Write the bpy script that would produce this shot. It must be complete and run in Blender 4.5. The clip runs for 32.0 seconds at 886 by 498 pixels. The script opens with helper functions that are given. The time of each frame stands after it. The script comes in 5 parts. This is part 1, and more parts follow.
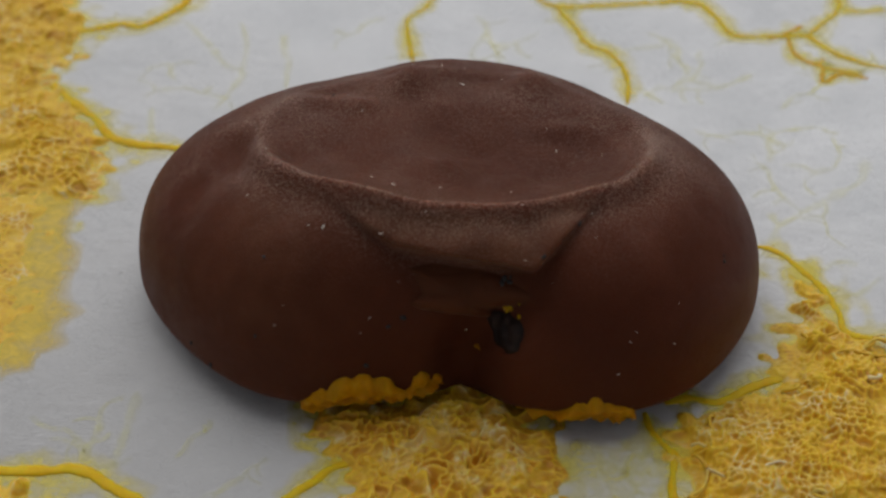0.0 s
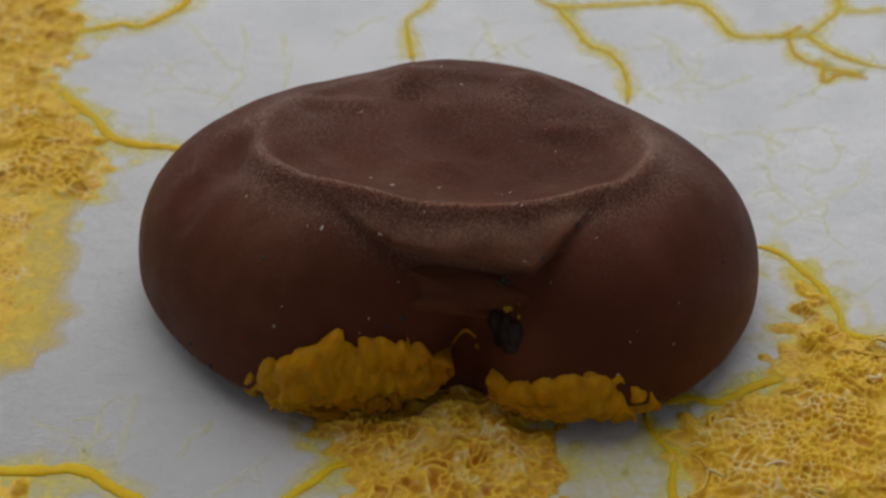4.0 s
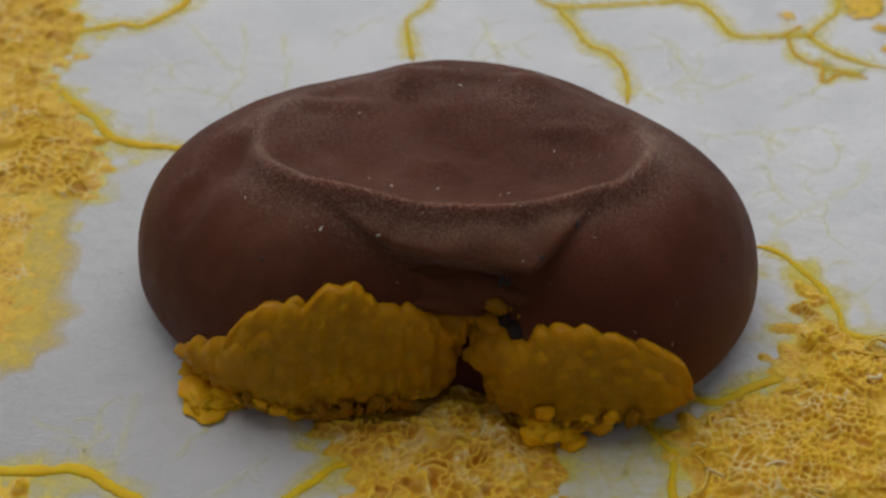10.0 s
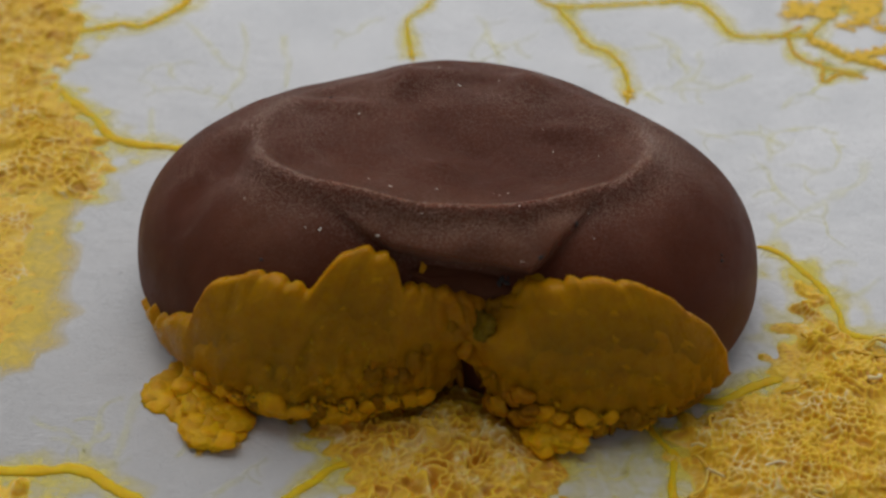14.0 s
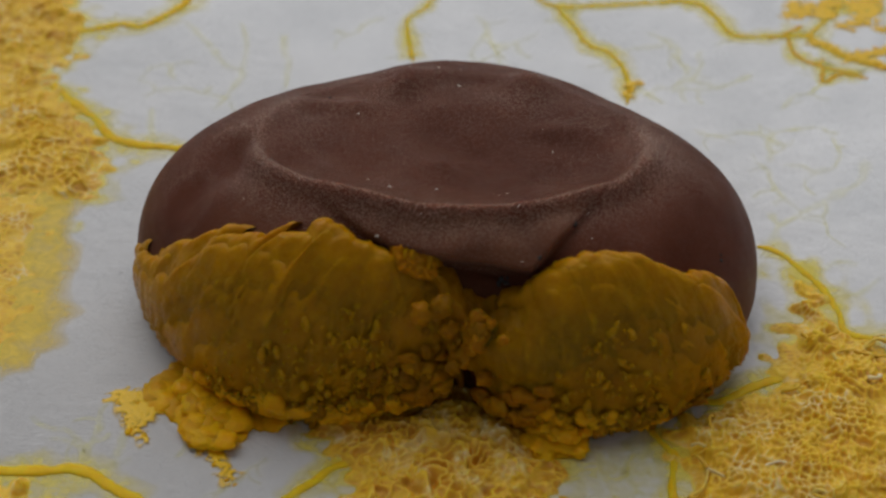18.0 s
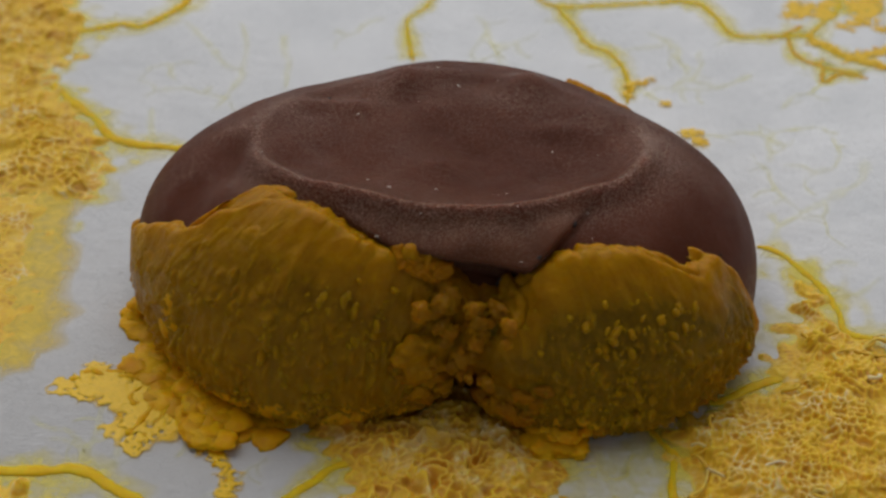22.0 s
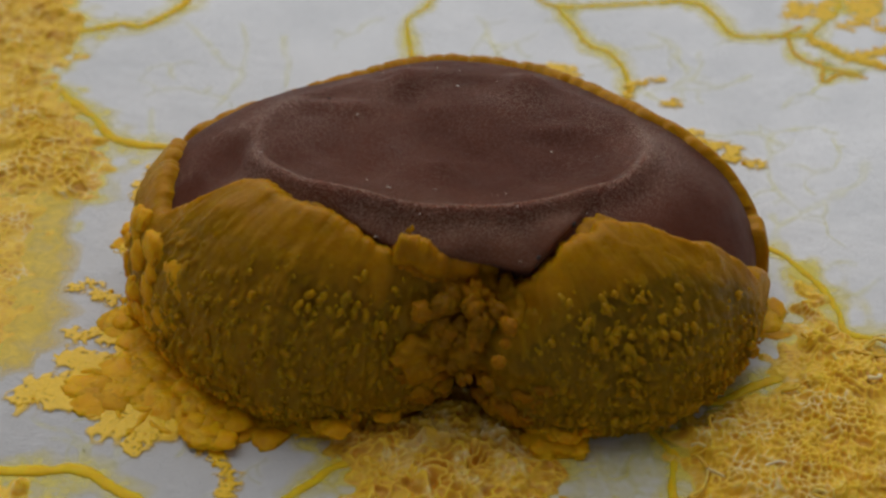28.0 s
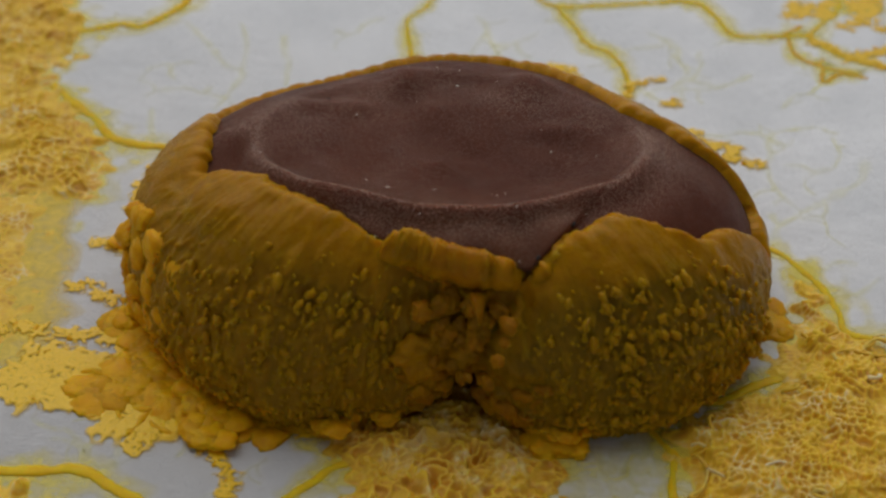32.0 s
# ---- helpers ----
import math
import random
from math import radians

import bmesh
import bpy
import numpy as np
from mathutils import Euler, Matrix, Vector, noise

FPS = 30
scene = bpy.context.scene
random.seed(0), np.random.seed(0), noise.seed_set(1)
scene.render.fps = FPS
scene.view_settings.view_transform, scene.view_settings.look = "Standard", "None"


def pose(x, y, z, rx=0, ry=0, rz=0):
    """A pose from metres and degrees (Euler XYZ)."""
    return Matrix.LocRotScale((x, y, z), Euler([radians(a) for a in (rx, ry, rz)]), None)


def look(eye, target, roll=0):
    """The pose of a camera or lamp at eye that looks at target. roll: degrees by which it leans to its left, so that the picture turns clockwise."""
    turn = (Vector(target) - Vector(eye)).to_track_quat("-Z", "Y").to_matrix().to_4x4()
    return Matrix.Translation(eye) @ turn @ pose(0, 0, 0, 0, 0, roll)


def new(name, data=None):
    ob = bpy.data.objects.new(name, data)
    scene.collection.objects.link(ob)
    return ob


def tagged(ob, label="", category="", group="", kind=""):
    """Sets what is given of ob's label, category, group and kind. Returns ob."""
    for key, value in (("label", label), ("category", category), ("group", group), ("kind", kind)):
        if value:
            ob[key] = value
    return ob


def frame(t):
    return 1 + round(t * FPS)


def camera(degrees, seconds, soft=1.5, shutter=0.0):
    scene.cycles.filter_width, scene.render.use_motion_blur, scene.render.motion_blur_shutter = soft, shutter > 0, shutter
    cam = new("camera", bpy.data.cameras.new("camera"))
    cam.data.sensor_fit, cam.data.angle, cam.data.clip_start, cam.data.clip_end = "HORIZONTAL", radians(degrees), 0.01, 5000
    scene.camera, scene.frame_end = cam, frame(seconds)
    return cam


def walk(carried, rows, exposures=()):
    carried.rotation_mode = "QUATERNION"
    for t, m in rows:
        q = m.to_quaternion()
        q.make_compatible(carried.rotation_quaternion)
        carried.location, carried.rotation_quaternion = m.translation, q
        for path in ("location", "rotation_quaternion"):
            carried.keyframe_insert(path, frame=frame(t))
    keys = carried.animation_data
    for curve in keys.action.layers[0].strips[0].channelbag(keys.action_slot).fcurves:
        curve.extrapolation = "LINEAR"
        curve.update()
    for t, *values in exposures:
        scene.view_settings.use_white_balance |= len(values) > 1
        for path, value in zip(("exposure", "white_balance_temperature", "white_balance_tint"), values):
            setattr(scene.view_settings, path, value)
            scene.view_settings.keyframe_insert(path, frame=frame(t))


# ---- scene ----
# The camera stands still, 17 cm from the fungus, tilted down by 38 degrees.
cam = camera(24.0, 32.0, soft=2.6)
cam.data.dof.use_dof, cam.data.dof.focus_distance, cam.data.dof.aperture_fstop = True, 0.158, 42.0
MM = 0.001
EYE = (0.0, -170 * MM * math.cos(radians(38)), 170 * MM * math.sin(radians(38)))
HOLD = look(EYE, (0, 0, 0))
walk(cam, [(0.0, HOLD), (32.0, HOLD)], exposures=[
    (0, 0.0), (1, 0.02), (2, 0.0), (3, -0.09), (6, 0.07), (7, -0.07), (8, 0.02), (9, -0.02), (10, -0.03), (11, -0.05), (12, 0.02), (13, 0.02), (14, 0.05), (17, 0.02), (18, -0.05), (19, -0.02),
    (20, 0.02), (21, 0.0), (22, 0.02), (23, -0.02), (24, -0.07), (25, -0.06), (28, -0.02), (29, 0.0), (30, -0.03), (31, -0.07), (32, -0.09)])

# ---- light: a soft overcast sky, a little brighter from behind the fungus ----
world = bpy.data.worlds.new("world")
scene.world = world
world.use_nodes = True
wn, wl = world.node_tree.nodes, world.node_tree.links
sky = wn.new("ShaderNodeTexSky")
sky.sky_type = "NISHITA"
sky.sun_disc = False
sky.sun_elevation, sky.sun_rotation = radians(58), radians(349)
grey = wn.new("ShaderNodeHueSaturation")
grey.inputs["Saturation"].default_value = 0.12
wl.new(sky.outputs[0], grey.inputs["Color"])
wl.new(grey.outputs[0], wn["Background"].inputs[0])
wn["Background"].inputs[1].default_value = 0.0535
sun = new("sun", bpy.data.lights.new("sun", "SUN"))
sun.data.energy, sun.data.angle, sun.data.color = 1.46, radians(75), (0.995, 0.985, 0.985)
sun.matrix_world = look((-0.12, 0.60, 1.0), (0, 0, 0))


# ---- materials ----
class Mat:
    """A node material with a few short ways to add to it."""

    def __init__(self, name, rough=0.5, spec=0.5):
        self.m = bpy.data.materials.new(name)
        self.m.use_nodes = True
        self.n, self.l = self.m.node_tree.nodes, self.m.node_tree.links
        self.b = self.n["Principled BSDF"]
        self.b.inputs["Roughness"].default_value = rough
        self.b.inputs["Specular IOR Level"].default_value = spec
        self.co = self.n.new("ShaderNodeTexCoord").outputs["Object"]
        self.geo = self.n.new("ShaderNodeNewGeometry").outputs["Position"]

    def noise(self, scale, detail=4, rough=0.55, stretch=None, where=None, warp=0.0):
        x = self.n.new("ShaderNodeTexNoise")
        x.inputs["Scale"].default_value = scale
        x.inputs["Detail"].default_value = detail
        x.inputs["Roughness"].default_value = rough
        x.inputs["Distortion"].default_value = warp
        src = where or self.co
        if stretch:
            s = self.n.new("ShaderNodeMapping")
            s.inputs["Scale"].default_value = stretch
            self.l.new(src, s.inputs[0])
            src = s.outputs[0]
        self.l.new(src, x.inputs["Vector"])
        return x.outputs[0]

    def ramp(self, src, *stops):
        r = self.n.new("ShaderNodeValToRGB")
        e = r.color_ramp.elements
        while len(e) < len(stops):
            e.new(0.5)
        for k, (p, c) in zip(e, stops):
            k.position = p
            k.color = (*c, 1) if len(c) == 3 else c
        self.l.new(src, r.inputs[0])
        return r.outputs[0]

    def mix(self, fac, a, b, way="MIX"):
        x = self.n.new("ShaderNodeMix")
        x.data_type, x.blend_type = "RGBA", way
        if isinstance(fac, float):
            x.inputs[0].default_value = fac
        else:
            self.l.new(fac, x.inputs[0])
        for v, i in ((a, 6), (b, 7)):
            if isinstance(v, tuple):
                x.inputs[i].default_value = (*v, 1)
            else:
                self.l.new(v, x.inputs[i])
        return x.outputs[2]

    def math(self, op, a, b=0.5):
        x = self.n.new("ShaderNodeMath")
        x.operation = op
        for v, i in ((a, 0), (b, 1)):
            if isinstance(v, (int, float)):
                x.inputs[i].default_value = v
            else:
                self.l.new(v, x.inputs[i])
        return x.outputs[0]

    def colour(self, c):
        if isinstance(c, tuple):
            self.b.inputs["Base Color"].default_value = (*c, 1)
        else:
            self.l.new(c, self.b.inputs["Base Color"])
        return self

    def set(self, name, v):
        if isinstance(v, (int, float, tuple)):
            self.b.inputs[name].default_value = v
        else:
            self.l.new(v, self.b.inputs[name])
        return self

    def bump(self, src, height, strength=1.0):
        x = self.n.new("ShaderNodeBump")
        x.inputs["Strength"].default_value = strength
        x.inputs["Distance"].default_value = height
        self.l.new(src, x.inputs["Height"])
        old = self.b.inputs["Normal"]
        if old.is_linked:
            self.l.new(old.links[0].from_socket, x.inputs["Normal"])
        self.l.new(x.outputs[0], old)
        return self

    def random(self):
        return self.n.new("ShaderNodeObjectInfo").outputs["Random"]

    def attr(self, name):
        x = self.n.new("ShaderNodeAttribute")
        x.attribute_name = name
        return x.outputs["Fac"]


def paper_material():
    m = Mat("white_blotting_paper", 0.75, 0.3)
    cloud = m.noise(90, 5, 0.6)
    c = m.ramp(cloud, (0.32, (0.70, 0.71, 0.725)), (0.68, (0.90, 0.90, 0.91)))
    fibre = m.noise(1500, 4, 0.65, (1, 3, 1), warp=1.2)
    c = m.mix(m.ramp(fibre, (0.35, (0, 0, 0)), (0.65, (0.45, 0.45, 0.45))), c, (0.90, 0.90, 0.90))
    # light falling off towards the front left, painted into the paper's colour
    shade_map = m.n.new("ShaderNodeMapping")
    shade_map.inputs["Rotation"].default_value = (0, 0, radians(118))
    shade_map.inputs["Location"].default_value = (0.42, 0, 0)
    shade_map.inputs["Scale"].default_value = (11, 11, 11)
    m.l.new(m.co, shade_map.inputs[0])
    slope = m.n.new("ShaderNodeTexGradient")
    m.l.new(shade_map.outputs[0], slope.inputs[0])
    shade_or_wet = m.math("ADD", m.math("MULTIPLY", slope.outputs[1], 0.7), m.math("MULTIPLY", m.noise(45, 4), 0.25))
    c = m.mix(m.ramp(shade_or_wet, (0.38, (0, 0, 0)), (0.86, (0.95, 0.95, 0.95))), c, (0.50, 0.49, 0.485))
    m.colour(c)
    m.bump(fibre, 0.00012).bump(m.noise(350, 4), 0.00026)
    # wet patches: smoother at random, no change of colour
    shade_or_wet = m.ramp(m.noise(160, 3), (0.5, (0.8, 0.8, 0.8)), (0.72, (0.35, 0.35, 0.35)))
    m.set("Roughness", shade_or_wet)
    return m.m


def cap_material(name="brown_jelly_skin", dark=(0.067, 0.0158, 0.0068), light=(0.099, 0.0262, 0.0110)):
    m = Mat(name, 0.55, 0.06)
    c = m.ramp(m.noise(120, 4), (0.3, dark), (0.7, light))
    hair = m.noise(9000, 2, 0.7)
    c = m.mix(m.ramp(hair, (0.56, (0, 0, 0)), (0.74, (0.07, 0.07, 0.07))), c, (0.24, 0.13, 0.10))
    c = m.mix(m.attr("flesh"), c, m.ramp(m.noise(500, 3), (0.3, (0.082, 0.027, 0.0125)), (0.7, (0.115, 0.043, 0.020))))
    dust = m.math("MULTIPLY", m.attr("bloom"), m.ramp(m.noise(7500, 2, 0.85), (0.50, (0.08, 0.08, 0.08)), (0.62, (1, 1, 1))))
    c = m.mix(dust, c, (0.47, 0.335, 0.265))
    m.colour(c)
    m.set("Subsurface Weight", 0.30).set("Subsurface Radius", (0.004, 0.0014, 0.0008)).set("Subsurface Scale", 1.0)
    m.set("Sheen Weight", 0.05).set("Sheen Roughness", 0.35).set("Sheen Tint", (0.95, 0.85, 0.8, 1))
    m.bump(hair, 0.00003).bump(m.noise(4500, 3, 0.7), 0.00003).bump(m.noise(700, 4), 0.00006)
    m.set("Roughness", m.ramp(m.noise(400, 3), (0.3, (0.40, 0.40, 0.40)), (0.7, (0.58, 0.58, 0.58))))
    return m.m


def slime_material(name, dark, light, rough=0.35, spread=0.10, grain=2600, sss=0.5, lift=0.00005, core=None, rim=None, hot=None):
    """Wet plasmodium: colours from dark to light by grain; core: the colours where the slime's own layer "core" is high."""
    m = Mat(name, rough, 0.10)
    n = m.noise(grain * 0.35, 4, 0.6, where=m.geo)
    fine = m.noise(grain * 1.3, 3, 0.6, where=m.geo)
    c = m.ramp(n, (0.30, dark), (0.70, light))
    c = m.mix(m.math("MULTIPLY", fine, 0.4), c, tuple(0.7 * v for v in dark))
    if core:
        c2 = m.ramp(n, (0.30, core[0]), (0.70, core[1]))
        c2 = m.mix(m.math("MULTIPLY", fine, 0.5), c2, tuple(0.6 * v for v in core[0]))
        c = m.mix(m.attr("core"), c, c2)
    for key, pair in (("rim", rim), ("hot", hot)):
        if pair:
            c = m.mix(m.attr(key), c, m.mix(m.math("MULTIPLY", fine, 0.4), m.ramp(n, (0.30, pair[0]), (0.70, pair[1])), tuple(0.6 * v for v in pair[0])))
    if rim:
        v = m.n.new("ShaderNodeTexVoronoi")
        v.inputs["Scale"].default_value = 2400
        v.inputs["Randomness"].default_value = 1.0
        s = m.n.new("ShaderNodeMapping")
        s.inputs["Scale"].default_value = (1.0, 0.6, 1.0)
        m.l.new(m.co, s.inputs[0])
        m.l.new(s.outputs[0], v.inputs["Vector"])
        where = m.math("MULTIPLY", m.attr("grain"), m.ramp(m.noise(420, 3, 0.6), (0.42, (0, 0, 0)), (0.58, (1, 1, 1))))
        beads = m.ramp(v.outputs["Distance"], (0.10, (1, 1, 1)), (0.42, (0, 0, 0)))
        c = m.mix(m.math("MULTIPLY", m.attr("grain"), 0.7), c, (0.46, 0.245, 0.004))
        streak = m.noise(1500, 3, 0.6, (1, 0.12, 1))
        c = m.mix(m.ramp(streak, (0.50, (0, 0, 0)), (0.68, (0.45, 0.45, 0.45))), c, (0.34, 0.165, 0.004))
        m.bump(m.math("MULTIPLY", beads, where), 0.00016)
    r = m.math("MULTIPLY", m.random(), spread)
    c = m.mix(r, c, tuple(0.35 * a + 0.65 * b for a, b in zip(dark, light)))
    m.colour(c)
    if sss:
        m.set("Subsurface Weight", sss).set("Subsurface Radius", (0.0014, 0.0008, 0.0001)).set("Subsurface Scale", 0.8)
    m.bump(m.noise(grain, 3, where=m.geo), lift).bump(m.noise(2000, 2, 0.6, (1, 0.14, 1)), 0.00007)
    m.set("Roughness", m.ramp(m.noise(grain * 0.6, 2), (0.35, (rough - 0.1,) * 3), (0.65, (rough + 0.2,) * 3)))
    return m.m


def film_material(name, tint, low, high, scale=700, a0=0.3, a1=0.7):
    """A thin film of slime on the paper, worn through in places and thinning to its edge."""
    m = Mat(name, 0.4, 0.4)
    n = m.noise(scale, 5, 0.65, warp=1.0)
    m.colour(m.mix(m.noise(scale * 3, 3), tint, tuple(min(1, 1.25 * v) for v in tint)))
    a = m.math("MULTIPLY", m.attr("edge"), m.ramp(n, (a0, (low,) * 3), (a1, (high,) * 3)))
    m.set("Alpha", a)
    m.bump(n, 0.00003)
    return m.m


def mat_material():
    m = Mat("sponge_of_dried_slime", 0.5, 0.35)
    n = m.noise(420, 5, 0.6, warp=0.7)
    yellow = m.ramp(m.noise(1500, 4), (0.3, (0.72, 0.42, 0.016)), (0.7, (0.87, 0.58, 0.04)))
    cream = m.ramp(m.noise(2500, 3), (0.3, (0.74, 0.55, 0.20)), (0.7, (0.86, 0.75, 0.50)))
    pale = m.math("MULTIPLY", m.ramp(n, (0.44, (0, 0, 0)), (0.60, (1, 1, 1))), m.attr("crest"))
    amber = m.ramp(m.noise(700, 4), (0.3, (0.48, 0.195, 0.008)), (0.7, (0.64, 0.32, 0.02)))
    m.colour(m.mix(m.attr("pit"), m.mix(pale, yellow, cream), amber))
    m.set("Subsurface Weight", 0.45).set("Subsurface Radius", (0.0012, 0.0008, 0.0002)).set("Subsurface Scale", 0.8)
    m.bump(m.noise(4000, 3), 0.00004)
    return m.m


def thread_material():
    m = Mat("slime_threads", 0.5, 0.3)
    island = m.n.new("ShaderNodeNewGeometry").outputs["Random Per Island"]
    c = m.ramp(island, (0.0, (0.62, 0.32, 0.008)), (0.55, (0.82, 0.52, 0.03)), (0.86, (0.80, 0.60, 0.16)), (1.0, (0.88, 0.80, 0.58)))
    m.colour(m.mix(0.25, c, m.ramp(m.noise(1500, 3), (0.3, (0.55, 0.32, 0.02)), (0.7, (0.80, 0.58, 0.10)))))
    m.set("Subsurface Weight", 0.2).set("Subsurface Radius", (0.001, 0.0007, 0.0002)).set("Subsurface Scale", 0.6)
    m.bump(m.noise(4000, 2), 0.00004)
    return m.m


THREAD = thread_material()
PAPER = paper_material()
SKIN = cap_material()
SHEET_DARK, SHEET_LIGHT = (0.311, 0.130, 0.0008), (0.437, 0.202, 0.0017)
COAT = slime_material("layered_slime", SHEET_DARK, SHEET_LIGHT, rough=0.3, spread=0.0, core=((0.139, 0.072, 0.0008), (0.227, 0.126, 0.0025)),
                      rim=((0.479, 0.202, 0.0017), (0.622, 0.302, 0.0025)), hot=((0.353, 0.128, 0.0017), (0.470, 0.197, 0.0025)))
GREEN = slime_material("green_slime", (0.12, 0.072, 0.003), (0.20, 0.130, 0.005), rough=0.3)
FLAME = slime_material("orange_slime", (0.386, 0.139, 0.0017), (0.521, 0.223, 0.0034), rough=0.3)
SWELL = slime_material("swollen_slime", (0.336, 0.150, 0.0017), (0.454, 0.227, 0.0034), rough=0.3)
AMBER = slime_material("amber_slime", (0.286, 0.111, 0.0017), (0.395, 0.176, 0.0025))
GOLD = slime_material("golden_slime", (0.78, 0.35, 0.004), (0.92, 0.49, 0.008))
FOOT = slime_material("orange_golden_slime", (0.62, 0.275, 0.003), (0.78, 0.40, 0.006))
MUSTARD = slime_material("mustard_slime", (0.218, 0.091, 0.0017), (0.319, 0.150, 0.0025), rough=0.3)
GRAIN = slime_material("lime_yellow_grains", (0.330, 0.170, 0.0028), (0.470, 0.260, 0.0060), rough=0.25)
VEIN = slime_material("yellow_vein", (0.84, 0.45, 0.008), (0.94, 0.6, 0.02), rough=0.4, grain=1800)
ORANGE = slime_material("orange_vein", (0.78, 0.34, 0.008), (0.90, 0.46, 0.015), rough=0.4, grain=1800)
PALE = slime_material("pale_yellow_trace", (0.70, 0.66, 0.35), (0.78, 0.74, 0.50), rough=0.6, sss=0, grain=1500)
MATTED = mat_material()
FILM = film_material("yellow_slime_film", (0.70, 0.49, 0.022), 0.45, 0.95)
HALO = film_material("yellow_stain", (0.76, 0.64, 0.07), 0.12, 0.85, 420)
TRACE = film_material("faint_yellow_trace", (0.80, 0.76, 0.24), 0.03, 0.34, 520)
PUDDLE = film_material("golden_puddle", (0.84, 0.51, 0.006), 0.80, 1.0, 600)
FILM_PALE = film_material("pale_slime_film", (0.74, 0.66, 0.16), 0.0, 0.55)
CRUMB = Mat("white_crumb", 0.5).colour((0.75, 0.70, 0.60)).m
SPECK = Mat("black_soil_speck", 0.6).colour((0.012, 0.011, 0.012)).m
FLESH = cap_material("torn_brown_flesh", (0.070, 0.021, 0.0095), (0.105, 0.036, 0.016))
SCAR = Mat("black_scar", 0.6, 0.15)
SCAR.colour(SCAR.ramp(SCAR.noise(900), (0.35, (0.012, 0.007, 0.006)), (0.7, (0.036, 0.021, 0.017))))
SCAR = SCAR.m
TABLE = Mat("grey_table", 0.6)
TABLE.colour(TABLE.ramp(TABLE.noise(30), (0.3, (0.40, 0.39, 0.38)), (0.7, (0.48, 0.47, 0.46))))
TABLE = TABLE.m


# ---- mesh helpers; lengths in millimetres ----
def mesh_of(name, verts, faces, material, smooth=True):
    me = bpy.data.meshes.new(name)
    me.from_pydata((np.asarray(verts, float) * MM).tolist(), [], faces)
    me.materials.append(material)
    if smooth:
        me.polygons.foreach_set("use_smooth", [True] * len(me.polygons))
    me.update()
    return me


def part(name, me, parent, label="", m=None):
    ob = new(name, me)
    ob.parent = parent
    if m is not None:
        ob.matrix_basis = m
    if label:
        tagged(ob, label)
    return ob


def thing(name, label, category, group="", kind="", at=(0, 0, 0)):
    ob = new(name)
    ob.empty_display_size = 0.002
    ob.location = [v * MM for v in at]
    return tagged(ob, label, category, group, kind)


def hash2(i, j, seed):
    v = np.sin(i * 127.1 + j * 311.7 + seed * 74.7) * 43758.5453
    return v - np.floor(v)


def value_noise(x, y, seed=0):
    i, j = np.floor(x), np.floor(y)
    u, v = x - i, y - j
    u, v = u * u * (3 - 2 * u), v * v * (3 - 2 * v)
    a, b = hash2(i, j, seed), hash2(i + 1, j, seed)
    c, d = hash2(i, j + 1, seed), hash2(i + 1, j + 1, seed)
    return (a * (1 - u) + b * u) * (1 - v) + (c * (1 - u) + d * u) * v


def cells(x, y, seed=0):
    """Distances to the nearest and second nearest of scattered points, one to a unit square."""
    i, j = np.floor(x), np.floor(y)
    f1, f2 = np.full(x.shape, 9.0), np.full(x.shape, 9.0)
    for a in (-1, 0, 1):
        for b in (-1, 0, 1):
            px = i + a + 0.1 + 0.8 * hash2(i + a, j + b, seed)
            py = j + b + 0.1 + 0.8 * hash2(i + a, j + b, seed + 5)
            d = np.hypot(px - x, py - y)
            f2 = np.minimum(f2, np.maximum(f1, d))
            f1 = np.minimum(f1, d)
    return f1, f2


def to_edge(x, y, poly):
    """Distance to a polygon's outline, positive inside."""
    best, inside = np.full(x.shape, 1e9), np.zeros(x.shape, bool)
    for (x0, y0), (x1, y1) in zip(poly, poly[1:] + poly[:1]):
        dx, dy = x1 - x0, y1 - y0
        t = np.clip(((x - x0) * dx + (y - y0) * dy) / (dx * dx + dy * dy), 0, 1)
        best = np.minimum(best, np.hypot(x - x0 - t * dx, y - y0 - t * dy))
        if dy:
            inside ^= ((y0 > y) != (y1 > y)) & (x < x0 + (y - y0) * dx / dy)
    return np.where(inside, best, -best)


def sheet_mesh(name, keep, xs, ys, z, material, **layers):
    """A mesh over the kept points of a grid."""
    number = np.full(keep.shape, -1)
    number[keep] = np.arange(keep.sum())
    quad = keep[:-1, :-1] & keep[1:, :-1] & keep[:-1, 1:] & keep[1:, 1:]
    r, c = np.nonzero(quad)
    faces = np.stack([number[r, c], number[r, c + 1], number[r + 1, c + 1], number[r + 1, c]], 1).tolist()
    me = mesh_of(name, np.stack([xs[keep], ys[keep], z[keep]], 1), faces, material)
    for key, v in layers.items():
        a = me.attributes.new(key, "FLOAT", "POINT")
        a.data.foreach_set("value", v[keep].astype(np.float32))
    return me


def grid_over(poly, step, margin=1.0):
    p = np.array(poly)
    (x0, y0), (x1, y1) = p.min(0) - margin, p.max(0) + margin
    return np.meshgrid(np.arange(x0, x1, step), np.arange(y0, y1, step))


